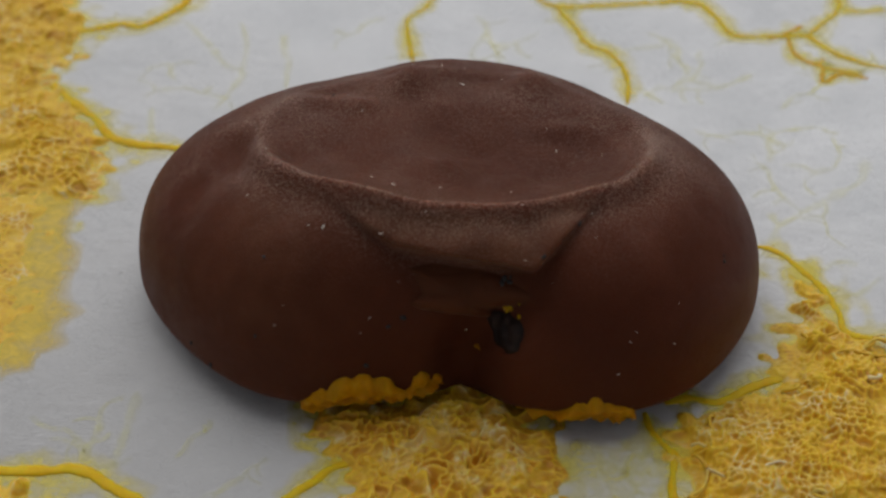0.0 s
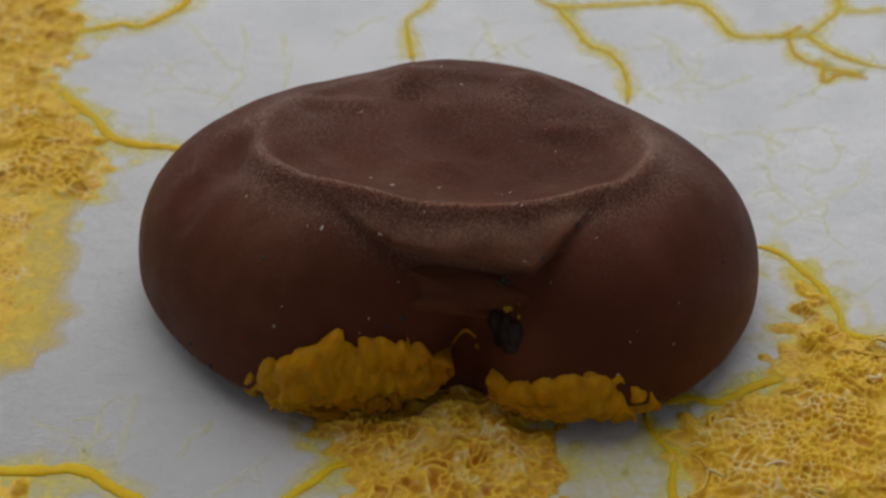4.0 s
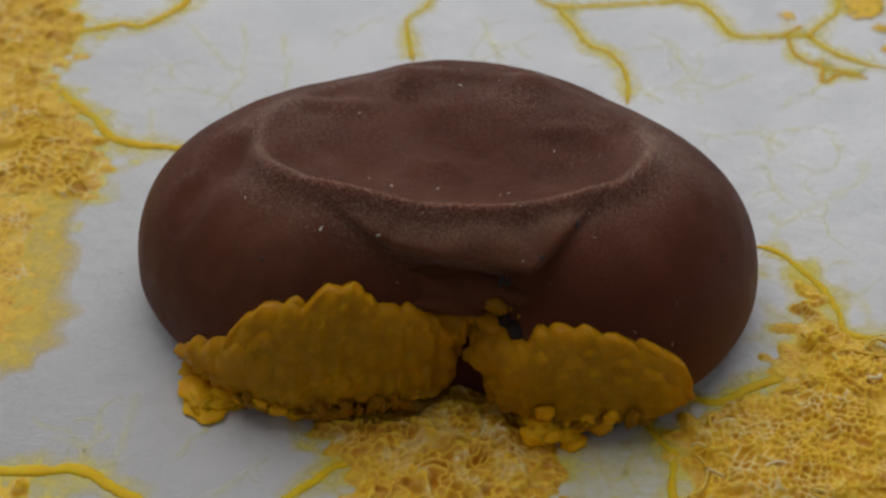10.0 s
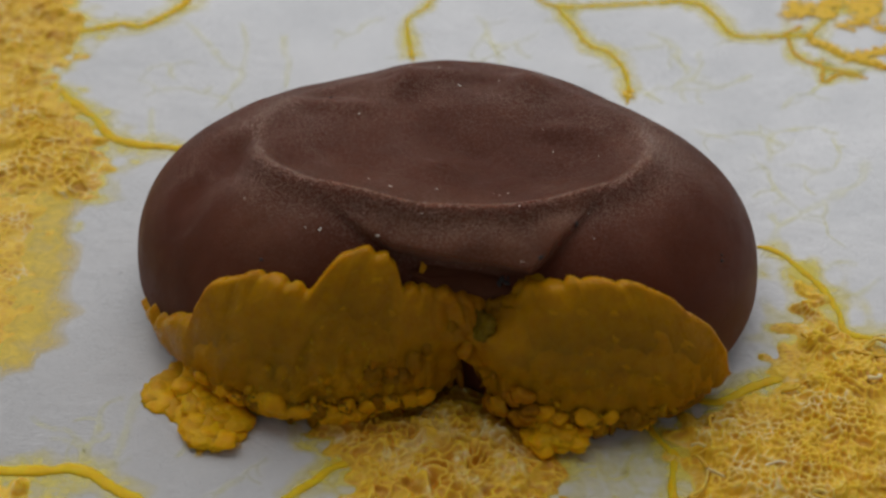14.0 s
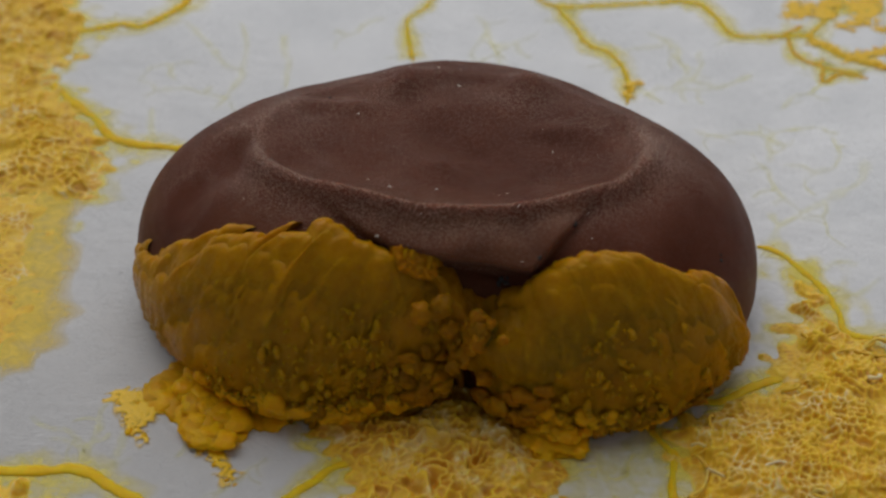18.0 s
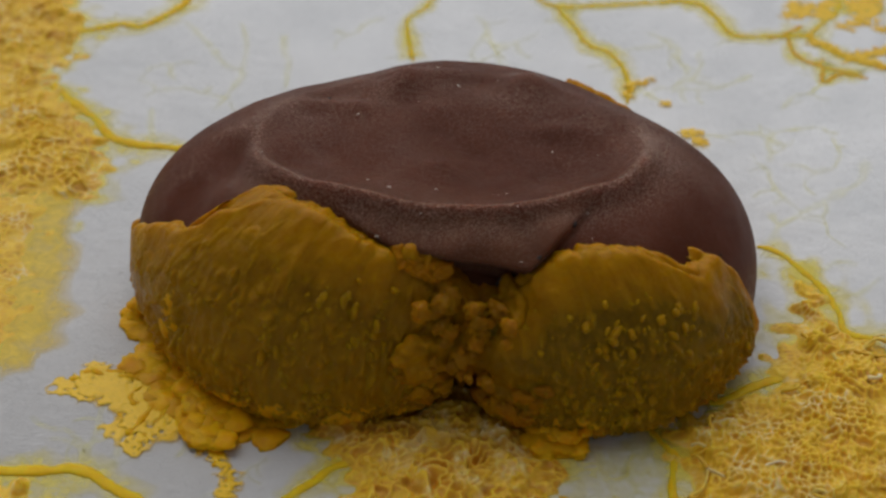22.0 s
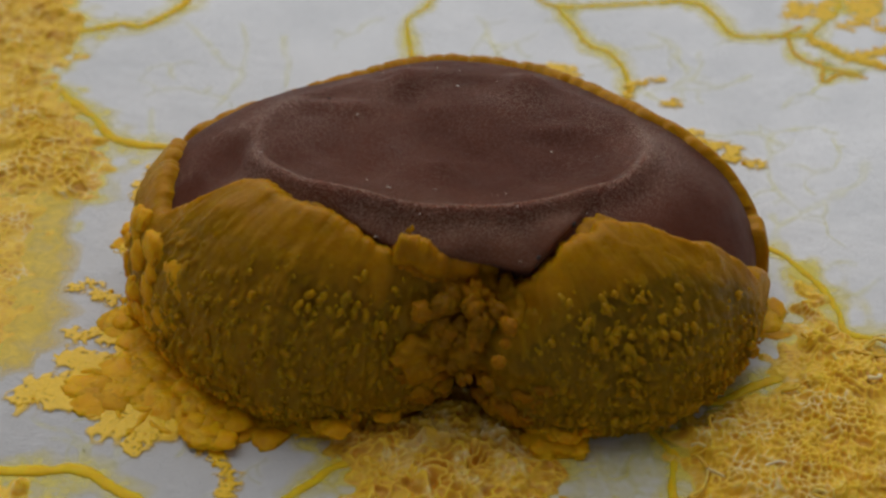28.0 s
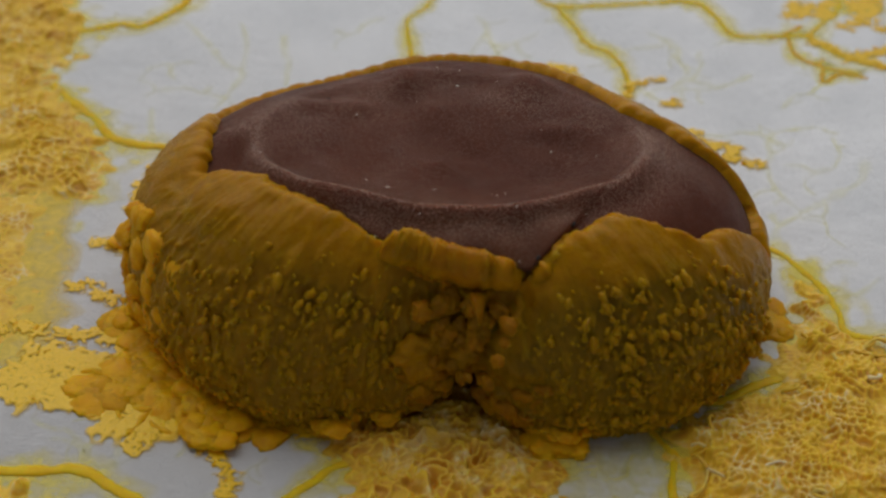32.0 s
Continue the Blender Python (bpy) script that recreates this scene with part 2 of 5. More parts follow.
def blob(name, material, seed, size, rough=0.25, freq=1.4, level=3, lumps=0.0):
    """A rounded lobe: a ball with soft lumps, scaled to size (x, y, z)."""
    bm = bmesh.new()
    bmesh.ops.create_icosphere(bm, subdivisions=level, radius=1.0)
    off = Vector((seed * 7.3, seed * 3.1, seed * 5.7))
    for v in bm.verts:
        d = 1 + rough * noise.noise(v.co * freq + off) + 0.4 * rough * noise.noise(v.co * freq * 2.7 + off)
        if lumps:
            d += 0.9 * lumps * noise.noise(v.co * 3.1 + off)
        v.co = Vector((v.co.x * size[0], v.co.y * size[1], v.co.z * size[2])) * d * MM
    me = bpy.data.meshes.new(name)
    bm.to_mesh(me)
    bm.free()
    me.materials.append(material)
    me.polygons.foreach_set("use_smooth", [True] * len(me.polygons))
    return me


def smooth_line(points, step=0.35):
    """Points along a smooth line through the given ones."""
    p = [np.array(q, float) for q in points]
    p = [2 * p[0] - p[1], *p, 2 * p[-1] - p[-2]]
    out = []
    for a, b, c, d in zip(p, p[1:], p[2:], p[3:]):
        n = max(2, int(np.linalg.norm(c - b) / step))
        for k in range(n):
            t = k / n
            out.append(0.5 * (2 * b + (c - a) * t + (2 * a - 5 * b + 4 * c - d) * t * t + (3 * b - a - 3 * c + d) * t ** 3))
    out.append(p[-2])
    return np.array(out)


def strand(line, radius, seed, sides=10, flat=0.75, taper=(0.7, 0.5), wobble=0.25):
    """A vein along a line on the paper: vertices and faces."""
    n = len(line)
    d = np.gradient(line, axis=0)
    d /= np.linalg.norm(d, axis=1)[:, None] + 1e-9
    side = np.stack([-d[:, 1], d[:, 0]], 1)
    s = np.linspace(0, 1, n)
    k = np.arange(n) * 0.35
    r = radius * (1 + wobble * (value_noise(k * 0.9, k * 0 + seed, seed) * 2 - 1) + 0.5 * wobble * (value_noise(k * 2.3, k * 0 + seed, seed + 3) * 2 - 1))
    r *= np.minimum(1, np.minimum(taper[0] + s * 6, taper[1] + (1 - s) * 6))
    line = line + side * ((value_noise(k * 0.7, k * 0 + 3, seed + 9) - 0.5) * 0.9 * radius)[:, None]
    verts, faces = [], []
    for i in range(n):
        for j in range(sides):
            w = 2 * math.pi * j / sides
            o = side[i] * r[i] * math.cos(w)
            verts.append((line[i, 0] + o[0], line[i, 1] + o[1], r[i] * flat * (math.sin(w) + 0.35)))
    for i in range(n - 1):
        for j in range(sides):
            a, b = i * sides + j, i * sides + (j + 1) % sides
            faces.append((a, b, b + sides, a + sides))
    faces.append(tuple(range(sides))[::-1])
    faces.append(tuple(range((n - 1) * sides, n * sides)))
    return verts, faces


def ribbon(name, line, half, material, seed, height=0.03):
    """A thin stain along a line, fading to both sides and ends."""
    d = np.gradient(line, axis=0)
    d /= np.linalg.norm(d, axis=1)[:, None] + 1e-9
    side = np.stack([-d[:, 1], d[:, 0]], 1)
    k = np.arange(len(line)) * 0.35
    w = half * (0.6 + 0.9 * value_noise(k * 0.8, k * 0 + seed, seed))
    across = np.array((-1.0, -0.6, -0.2, 0.2, 0.6, 1.0))
    p = line[:, None, :] + side[:, None, :] * (w[:, None] * across)[..., None]
    z = height * (1 - across ** 2)[None, :] + 0.012 + 0 * w[:, None]
    v = np.concatenate([p, z[..., None]], -1).reshape(-1, 3)
    f = [(i * 6 + j, i * 6 + j + 1, i * 6 + j + 7, i * 6 + j + 6) for i in range(len(line) - 1) for j in range(5)]
    me = mesh_of(name, v, f, material)
    s = np.linspace(0, 1, len(line))
    ends = np.clip(np.minimum(s, 1 - s) * 12, 0, 1)
    a = me.attributes.new("edge", "FLOAT", "POINT")
    a.data.foreach_set("value", (ends[:, None] * (1 - np.abs(across) ** 1.5)[None, :]).ravel().astype(np.float32))
    return me


# ---- the table and the sheet of paper ----
bm = bmesh.new()
bmesh.ops.create_cube(bm, size=1.0)
bmesh.ops.scale(bm, vec=(1.2, 0.9, 0.03), verts=bm.verts)
bmesh.ops.bevel(bm, geom=bm.edges[:], offset=0.003, segments=3, affect="EDGES")
me = bpy.data.meshes.new("table_top")
bm.to_mesh(me)
bm.free()
me.materials.append(TABLE)
table = new("table_top", me)
table.location = (0, 0.05, -0.0158)
tagged(table, "plain grey table top under the paper", "table top", kind="structure")

bm = bmesh.new()
bmesh.ops.create_cube(bm, size=1.0)
bmesh.ops.scale(bm, vec=(0.36, 0.30, 0.0008), verts=bm.verts)
bmesh.ops.bevel(bm, geom=bm.edges[:], offset=0.0002, segments=2, affect="EDGES")
me = bpy.data.meshes.new("paper")
bm.to_mesh(me)
bm.free()
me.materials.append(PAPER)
paper = new("paper", me)
paper.location = (0, 0.02, -0.0004)
tagged(paper, "white fibrous blotting paper lying flat, with shade painted towards the front left", "paper", kind="structure")

# ---- the fungus ----
CAP_R = (20.18, 0.05, 3.52, 4.09, -0.51, -0.37, -1.58, -0.46, -0.3, 0.1, 0.84, 0.25, 0.02)
CAP_H = (12.43, -0.61, -0.83)
BELLY = 3.0
# the lower edge of the lip under the hollow: x and height along the slanted front
LIP_X, LIP_U = (-15.0, -10.5, -6.7, -3.4, 2.0, 6.5, 8.0, 10.4, 13.5, 17.0), (7.8, 4.6, 2.0, -0.2, -1.3, -2.0, -0.6, 2.0, 4.8, 7.8)
TILT = radians(38)


def ease(v, lo, hi):
    w = np.clip((v - lo) / (hi - lo), 0, 1)
    return w * w * (3 - 2 * w)


def lip_distance(x, y, z):
    """How far a point of the front lies above the lip's lower edge."""
    return y * math.sin(TILT) + z * math.cos(TILT) - np.interp(x, LIP_X, LIP_U)


def dent(x, y, cx, cy, rx, ry):
    return np.exp(-((x - cx) / rx) ** 2 - ((y - cy) / ry) ** 2)


DENTS = ((-16.0, -5.8, 2.4, 3.2, 1.3), (-18.9, -8.8, 1.7, 2.6, 1.0), (-9.5, -0.9, 1.7, 1.1, 0.35), (-9.0, 1.6, 2.2, 0.9, 0.3), (-4.1, 4.5, 1.4, 0.9, 0.3), (-2.5, 1.4, 1.4, 1.5, 0.4))


def cap_point(phi, a):
    """A point of the fungus's skin: phi round it (radians, 270 degrees is its front), a from -1 (under it) over 0 (its belly) to 1 (its top)."""
    phi, a = np.asarray(phi, float), np.asarray(a, float)
    r = CAP_R[0] + sum(CAP_R[2 * k - 1] * np.cos(k * phi) + CAP_R[2 * k] * np.sin(k * phi) for k in range(1, 7))
    r = r + 4.56 * np.exp(-((phi % (2 * math.pi) - radians(272)) / radians(20)) ** 2)
    h = CAP_H[0] + CAP_H[1] * np.cos(phi) + CAP_H[2] * np.sin(phi)
    t = a * math.pi / 2
    ct, st = np.clip(np.cos(t), 0, 1), np.abs(np.sin(t))
    rho = r * np.where(a >= 0, ct ** 0.6, ct ** 0.38)
    z = np.where(a >= 0, BELLY + h * st ** 0.85, BELLY * (1 - st))
    x, y = 0.7 + rho * np.cos(phi), -7.0 + rho * np.sin(phi)
    # the lip stands proud over the front, and the cleft parts the two lobes below it
    d, u = lip_distance(x, y, z), y * math.sin(TILT) + z * math.cos(TILT)
    ahead = np.clip((-9 - y) / 4, 0, 1)
    amp = np.exp(-((x - 2) / 8.5) ** 2) * ahead
    lip = ease(d, -0.2, 1.1)
    out = amp * (1.9 * lip * (1 - ease(d, 0.4, 5.5)) - 0.8 * (1 - lip) * np.exp(np.minimum(d, 0) / 2.5))
    deep = np.interp(u, (-8.0, -4.4, -2.0, -0.8, 0.6), (4.4, 3.2, 1.8, 0.6, 0.0)) * ahead
    out = out - deep * np.exp(-(np.abs(x - np.interp(u, (-8, -4.4, -1), (1.7, 3.0, 2.5))) / np.interp(u, (-8, -4.4, -1), (2.5, 3.6, 4.2))) ** 2.4)
    y, z = y - 0.86 * out, z + 0.42 * out
    # the hollow on top and the ridge in front of it
    e = np.sqrt(((x - 1) / 15.0) ** 2 + ((y + 5.0) / 10.7) ** 2)
    up = np.clip((z - 9) / 5, 0, 1)
    s = np.clip((1.05 - e) / 0.55, 0, 1)
    z = z + up * (-np.interp(y, (-14, -8, 0, 4), (1.9, 1.7, 0.5, 0.3)) * s * s * (3 - 2 * s) + 1.0 * np.exp(-((e - 1.0) / 0.065) ** 2) * np.clip((-2 - y) / 6, 0.12, 1))
    # dents and folds
    z = z - up * sum(depth * dent(x, y, cx, cy, rx, ry) for cx, cy, rx, ry, depth in DENTS)
    z = z + up * (0.5 * dent(x, y, -6.2, -0.6, 1.4, 1.0) + 0.9 * dent(x, y, -2.7, 4.5, 1.6, 2.0) + 1.0 * dent(x, y, 7.0, 3.8, 1.6, 2.0)
                  - 0.45 * dent(x, y, 2.5, 4.5, 2.5, 1.6) + 0.5 * dent(x, y, 9.0, -2.5, 2.5, 1.0))
    z = z + up * 0.5 * (value_noise(x * 0.35 + 3, y * 0.35, 4) - 0.5)
    return np.stack([x, y, z], -1)


def cap_frame(phi, a):
    """Place, outward normal and upward tangent on the skin, in millimetres, and the lengths of a unit of a and of phi."""
    e = 0.004
    du = (cap_point(phi + e, a) - cap_point(phi - e, a)) / (2 * e)
    dv = (cap_point(phi, a + e) - cap_point(phi, a - e)) / (2 * e)
    n = np.cross(du, dv)
    n = n / (np.linalg.norm(n, axis=-1, keepdims=True) + 1e-12)
    size = np.linalg.norm(dv, axis=-1, keepdims=True) + 1e-12
    return cap_point(phi, a), n, dv / size, size[..., 0], np.linalg.norm(du, axis=-1)


NP, NA = 480, 240
pp, aa = np.meshgrid(np.arange(NP) * 2 * math.pi / NP, np.linspace(-0.96, 0.985, NA))
pts = cap_point(pp, aa).reshape(-1, 3)
bottom, top = pts[:NP].mean(0), pts[-NP:].mean(0)
faces = []
for i in range(NA - 1):
    for j in range(NP):
        k = (j + 1) % NP
        faces.append((i * NP + j, i * NP + k, (i + 1) * NP + k, (i + 1) * NP + j))
n0 = NP * NA
faces += [(n0, (j + 1) % NP, j) for j in range(NP)]
faces += [(n0 + 1, (NA - 1) * NP + j, (NA - 1) * NP + (j + 1) % NP) for j in range(NP)]
fungus = thing("fungus", "red-brown jelly ear fungus with a dusty ridged top", "fungus")
skin = mesh_of("cap", np.vstack([pts, bottom, top]), faces, SKIN)
px, py, pz = np.vstack([pts, bottom, top]).T
ring = np.sqrt(((px - 1) / 15.0) ** 2 + ((py + 5.0) / 10.7) ** 2)
high = np.clip((pz - 8) / 5, 0, 1)
patchy = value_noise(px * 0.5 + 9, py * 0.5, 12)
bloom = 0.17 * np.clip((pz - 11) / 3.5, 0, 1) * (0.4 + 1.1 * patchy)
bloom += (0.48 * np.exp(-((ring - 1.09) / 0.11) ** 2) + 0.85 * np.exp(-((ring - 0.99) / 0.035) ** 2)) * np.clip((2 - py) / 8, 0.4, 1)
bloom += 0.12 * np.clip((1.05 - ring) * 3, 0, 1) * (0.3 + 1.2 * value_noise(px * 0.35, py * 0.35, 6))
bloom += 0.34 * np.exp(-((py - 2.2 + 0.02 * px * px) / 2.6) ** 2) * (0.5 + patchy)
bloom += 0.22 * dent(px, py, -12, -3, 5, 5) + 0.25 * dent(px, py, 16, -4, 4, 6) * (0.4 + patchy)
for k, (cx, cy, rx, ry, depth) in enumerate(DENTS):
    q = np.sqrt(((px - cx) / rx) ** 2 + ((py - cy) / ry) ** 2)
    bloom = bloom * (1 - (0.85 if k < 2 else 0.45) * np.exp(-(q / 0.85) ** 4)) + 0.20 * (k < 2) * np.exp(-((q - 1.2) / 0.16) ** 2) * (0.3 + 1.2 * value_noise(px, py, 15))
bloom = 0.62 * high * bloom + 0.015
tint = skin.attributes.new("bloom", "FLOAT", "POINT")
tint.data.foreach_set("value", np.clip(bloom, 0, 1).astype(np.float32))
gap = lip_distance(px, py, pz)
flesh = ease(gap + 0.8 * (value_noise(px * 0.8, pz * 0.8, 3) - 0.5), 0.0, 0.9) * (1 - ease(gap, 3.0, 6.0)) * np.exp(-((px - 2) / 9) ** 4) * np.clip((-9 - py) / 4, 0, 1)
flesh = np.maximum(flesh, 0.45 * np.exp(-((px + 14) / 6.5) ** 2) * ease(-py, 8, 14) * (0.5 + value_noise(px * 0.3, pz * 0.3, 17)))
tint = skin.attributes.new("flesh", "FLOAT", "POINT")
tint.data.foreach_set("value", flesh.astype(np.float32))
part("cap", skin, fungus)


def skin_patch(name, deg, a, outline, height, material, rings=12, around=40, top=0.97):
    """A raised patch that follows the skin: outline(angle) its half width in millimetres, height(r, u, v) how far it stands out."""
    phi = radians(deg)
    _, _, _, sv, su = cap_frame(phi, a)
    r, w = np.meshgrid(np.linspace(0, 1, rings), np.arange(around) * 2 * math.pi / around, indexing="ij")
    ou, ov = outline(w)
    du, dv = r * ou, r * ov
    p, n, _, _, _ = cap_frame(phi + du / su, np.clip(a + dv / sv, -0.97, top))
    p = (p + n * height(r, du, dv)[..., None]).reshape(-1, 3)
    f = []
    for i in range(rings - 1):
        for j in range(around):
            k = (j + 1) % around
            f.append((i * around + j, (i + 1) * around + j, (i + 1) * around + k, i * around + k))
    return p, f


def tongue_outline(w):
    c, s = np.cos(w), np.sin(w)
    wide = 4.2 * (1 + 0.16 * np.sin(3 * w + 1) + 0.08 * np.sin(5 * w + 2) + 0.05 * np.sin(11 * w))
    return wide * np.sign(c) * np.abs(c) ** 0.7, 2.1 * np.sign(s) * np.abs(s) ** 0.7 * (1 + 0.10 * np.sin(4 * w))


def tongue_height(r, u, v):
    rough = 0.22 * (value_noise(u * 0.5 + 9, v * 0.7, 3) - 0.5) + 0.10 * (value_noise(u * 1.7, v * 1.7, 5) - 0.5)
    lip = np.clip((2.2 - v) / 3.4, 0, 1)
    return (0.5 + 0.6 * lip) * np.clip(1 - r ** 3, 0, 1) - 0.22 * r ** 7 + rough * (1 - r ** 4)


p, f = skin_patch("stump", 272, 0.37, tongue_outline, tongue_height, FLESH, 20, 100)
part("stump", mesh_of("stump", p, f, FLESH), fungus, "paler brown torn stump of the stalk")
p, f = skin_patch("scar", 285.3, 0.225, lambda w: (2.3 * np.cos(w) * (1 + 0.15 * np.sin(3 * w)), 1.8 * np.sin(w)), lambda r, u, v: 0.30 * (1 - r ** 3) - 0.3 * r ** 8 + 0.4 * (value_noise(u * 1.8 + 5, v * 1.8, 8) - 0.5), SCAR, 14, 50)
part("scar", mesh_of("scar", p, f, SCAR), fungus, "black wrinkled scar on the stalk")
RICE = blob("crumb", CRUMB, 3, (0.05, 0.17, 0.05), 0.3, 1.2, 1)
GRIT = blob("speck", SPECK, 5, (0.12, 0.16, 0.10), 0.5, 1.6, 2)
dust = random.Random(3)
for k in range(46):
    ob = part("crumb", RICE, fungus)
    deg, a = (dust.uniform(0, 360), dust.uniform(0.62, 0.93)) if k < 30 else (dust.uniform(200, 340), dust.uniform(0.1, 0.6))
    p, n, v, _, _ = cap_frame(radians(deg), a)
    m = Matrix((np.cross(v, n), v, n)).transposed().to_4x4()
    ob.matrix_basis = Matrix.Translation([float(c) * MM for c in p + 0.02 * n]) @ m @ pose(0, 0, 0, 0, 0, dust.uniform(0, 180))
    s = dust.uniform(0.5, 1.2) * (1.25 if k < 6 else 0.7)
    ob.scale = (s, s, s)
for deg, a in ((287, 0.44), (288, 0.46), (289.5, 0.45), (290, 0.47), (286, 0.42), (300, 0.60), (341, 0.33), (342, 0.345), (217, 0.47), (262, 0.36), (266, 0.36), (275, 0.35),
               (205, 0.02), (211, 0.0), (222, 0.18), (250, 0.22), (254, 0.25), (139, 0.76), (245, 0.08), (316, 0.72)):
    ob = part("speck", GRIT, fungus)
    p, n, v, _, _ = cap_frame(radians(deg), a)
    m = Matrix((np.cross(v, n), v, n)).transposed().to_4x4()
    lift = 0.75 if 284 < deg < 292 and a > 0.43 else 0.03
    ob.matrix_basis = Matrix.Translation([float(c) * MM for c in p + lift * n]) @ m @ pose(0, 0, 0, 0, 0, dust.uniform(0, 180))
    s = dust.uniform(0.6, 1.5)
    ob.scale = (s, s, s)

# ---- how far the slime has crept up the skin: a in hundredths, round the fungus, at each time ----
STATIONS = [15 + 15 * k for k in range(9)] + [150 + 3 * k for k in range(73)]
FRONTS = []


def front(t, *values):
    FRONTS.append((t, np.array(values) / 100))


front(0, -99, -99, -99, -99, -99, -99, -99, -99, -99,
      -99, -99, -99, -99, -99, -99, -99, -99, -99, -99, -99, -99, -99, -99, -99, -99, -99, -99, -99, -99, -99, -99, -99, -99, -99, -99, -99, -20, 0, 1, 2, 4, 3, 1, -1, -13, 3,
      3, 3, 1, -25, -25, -25, -25, -25, -25, -25, -25, -25, -24, 0, 1, 1, -4, -18, -99, -99, -99, -99, -99, -99, -99, -99, -99, -99, -99, -99, -99, -99, -99, -99, -99, -99)
front(1.5, -99, -99, -99, -99, -99, -99, -99, -99, -99,
      -99, -99, -99, -99, -99, -99, -99, -99, -99, -99, -99, -99, -99, -99, -99, -99, -99, -99, -99, -99, -99, -99, -99, -99, -99, -99, -20, 1, 5, 7, 7, 8, 7, 6, 3, 2, 4,
      3, 3, 1, -12, -25, -25, -25, -25, -25, -25, -25, -25, -2, 1, 3, 3, 1, -19, -99, -99, -99, -99, -99, -99, -99, -99, -99, -99, -99, -99, -99, -99, -99, -99, -99, -99)
front(3, -99, -99, -99, -99, -99, -99, -99, -99, -99,
      -99, -99, -99, -99, -99, -99, -99, -99, -99, -99, -99, -99, -99, -99, -99, -99, -99, -99, -99, -99, -99, -99, -99, -99, -99, -19, 1, 6, 8, 10, 10, 11, 10, 10, 8, 4, 6,
      7, 6, 5, 4, 4, 3, 2, 1, 1, 0, -1, -6, 1, 2, 5, 4, 2, -16, -99, -99, -99, -99, -99, -99, -99, -99, -99, -99, -99, -99, -99, -99, -99, -99, -99, -99)
front(6, -99, -99, -99, -99, -99, -99, -99, -99, -99,
      -99, -99, -99, -99, -99, -99, -99, -99, -99, -99, -99, -99, -99, -99, -99, -99, -99, -99, -99, -99, -99, -99, -99, 1, 8, 12, 16, 20, 21, 24, 25, 24, 22, 21, 19, 18, 16,
      15, 10, 10, 11, 10, 10, 9, 6, 4, 4, 5, 7, 10, 10, 11, 11, 10, 7, 4, -14, -99, -99, -99, -99, -99, -99, -99, -99, -99, -99, -99, -99, -99, -99, -99, -99)
front(7.5, -99, -99, -99, -99, -99, -99, -99, -99, -99,
      -99, -99, -99, -99, -99, -99, -99, -99, -99, -99, -99, -99, -99, -99, -99, -99, -99, -99, -99, -99, -99, 2, 11, 14, 16, 19, 22, 26, 28, 32, 32, 31, 27, 25, 25, 23, 22,
      20, 20, 19, 18, 18, 17, 16, 13, 10, 9, 10, 12, 16, 16, 18, 17, 15, 12, 8, 2, -11, -99, -99, -99, -99, -99, -99, -99, -99, -99, -99, -99, -99, -99, -99, -99)
front(9, -99, -99, -99, -99, -99, -99, -99, -99, -99,
      -99, -99, -99, -99, -99, -99, -99, -99, -99, -99, -99, -99, -99, -99, -99, -99, -99, -99, -99, -8, 2, 7, 12, 15, 19, 25, 28, 32, 37, 37, 37, 34, 31, 30, 28, 27, 26,
      25, 25, 24, 24, 25, 25, 24, 17, 14, 13, 16, 21, 22, 24, 24, 23, 20, 17, 13, 6, -1, -99, -99, -99, -99, -99, -99, -99, -99, -99, -99, -99, -99, -99, -99, -99)
front(10.5, -99, -99, -99, -99, -99, -99, -99, -99, -99,
      -99, -99, -99, -99, -99, -99, -99, -99, -99, -99, -99, -99, -99, -99, -99, -99, -99, -5, 1, 5, 9, 11, 14, 25, 31, 33, 35, 36, 43, 43, 44, 40, 34, 32, 31, 32, 31,
      28, 28, 28, 29, 30, 31, 31, 30, 29, 24, 24, 30, 32, 33, 33, 32, 31, 26, 22, 19, 10, -12, -99, -99, -99, -99, -99, -99, -99, -99, -99, -99, -99, -99, -99, -99)
front(12, -99, -99, -99, -99, -99, -99, -99, -99, -99,
      -99, -99, -99, -99, -99, -99, -99, -99, -99, -99, -99, -99, -99, -99, -99, -5, 0, 4, 5, 8, 10, 13, 25, 34, 37, 39, 38, 38, 49, 50, 51, 48, 46, 34, 31, 31, 32,
      30, 34, 34, 35, 35, 36, 37, 36, 35, 35, 35, 35, 39, 40, 41, 41, 40, 38, 33, 28, 24, 16, 2, -99, -99, -99, -99, -99, -99, -99, -99, -99, -99, -99, -99, -99)
front(14, -99, -99, -99, -99, -99, -99, -99, -99, -99,
      -99, -99, -99, -99, -99, -99, -99, -99, -99, -99, -99, -99, -3, -4, 3, 4, 7, 10, 14, 14, 33, 37, 42, 43, 43, 43, 41, 40, 55, 58, 58, 55, 54, 49, 39, 39, 39,
      40, 40, 41, 40, 40, 39, 39, 38, 37, 39, 43, 46, 49, 49, 50, 51, 51, 50, 49, 46, 39, 31, 23, 11, -8, -99, -99, -99, -99, -99, -99, -99, -99, -99, -99, -99)
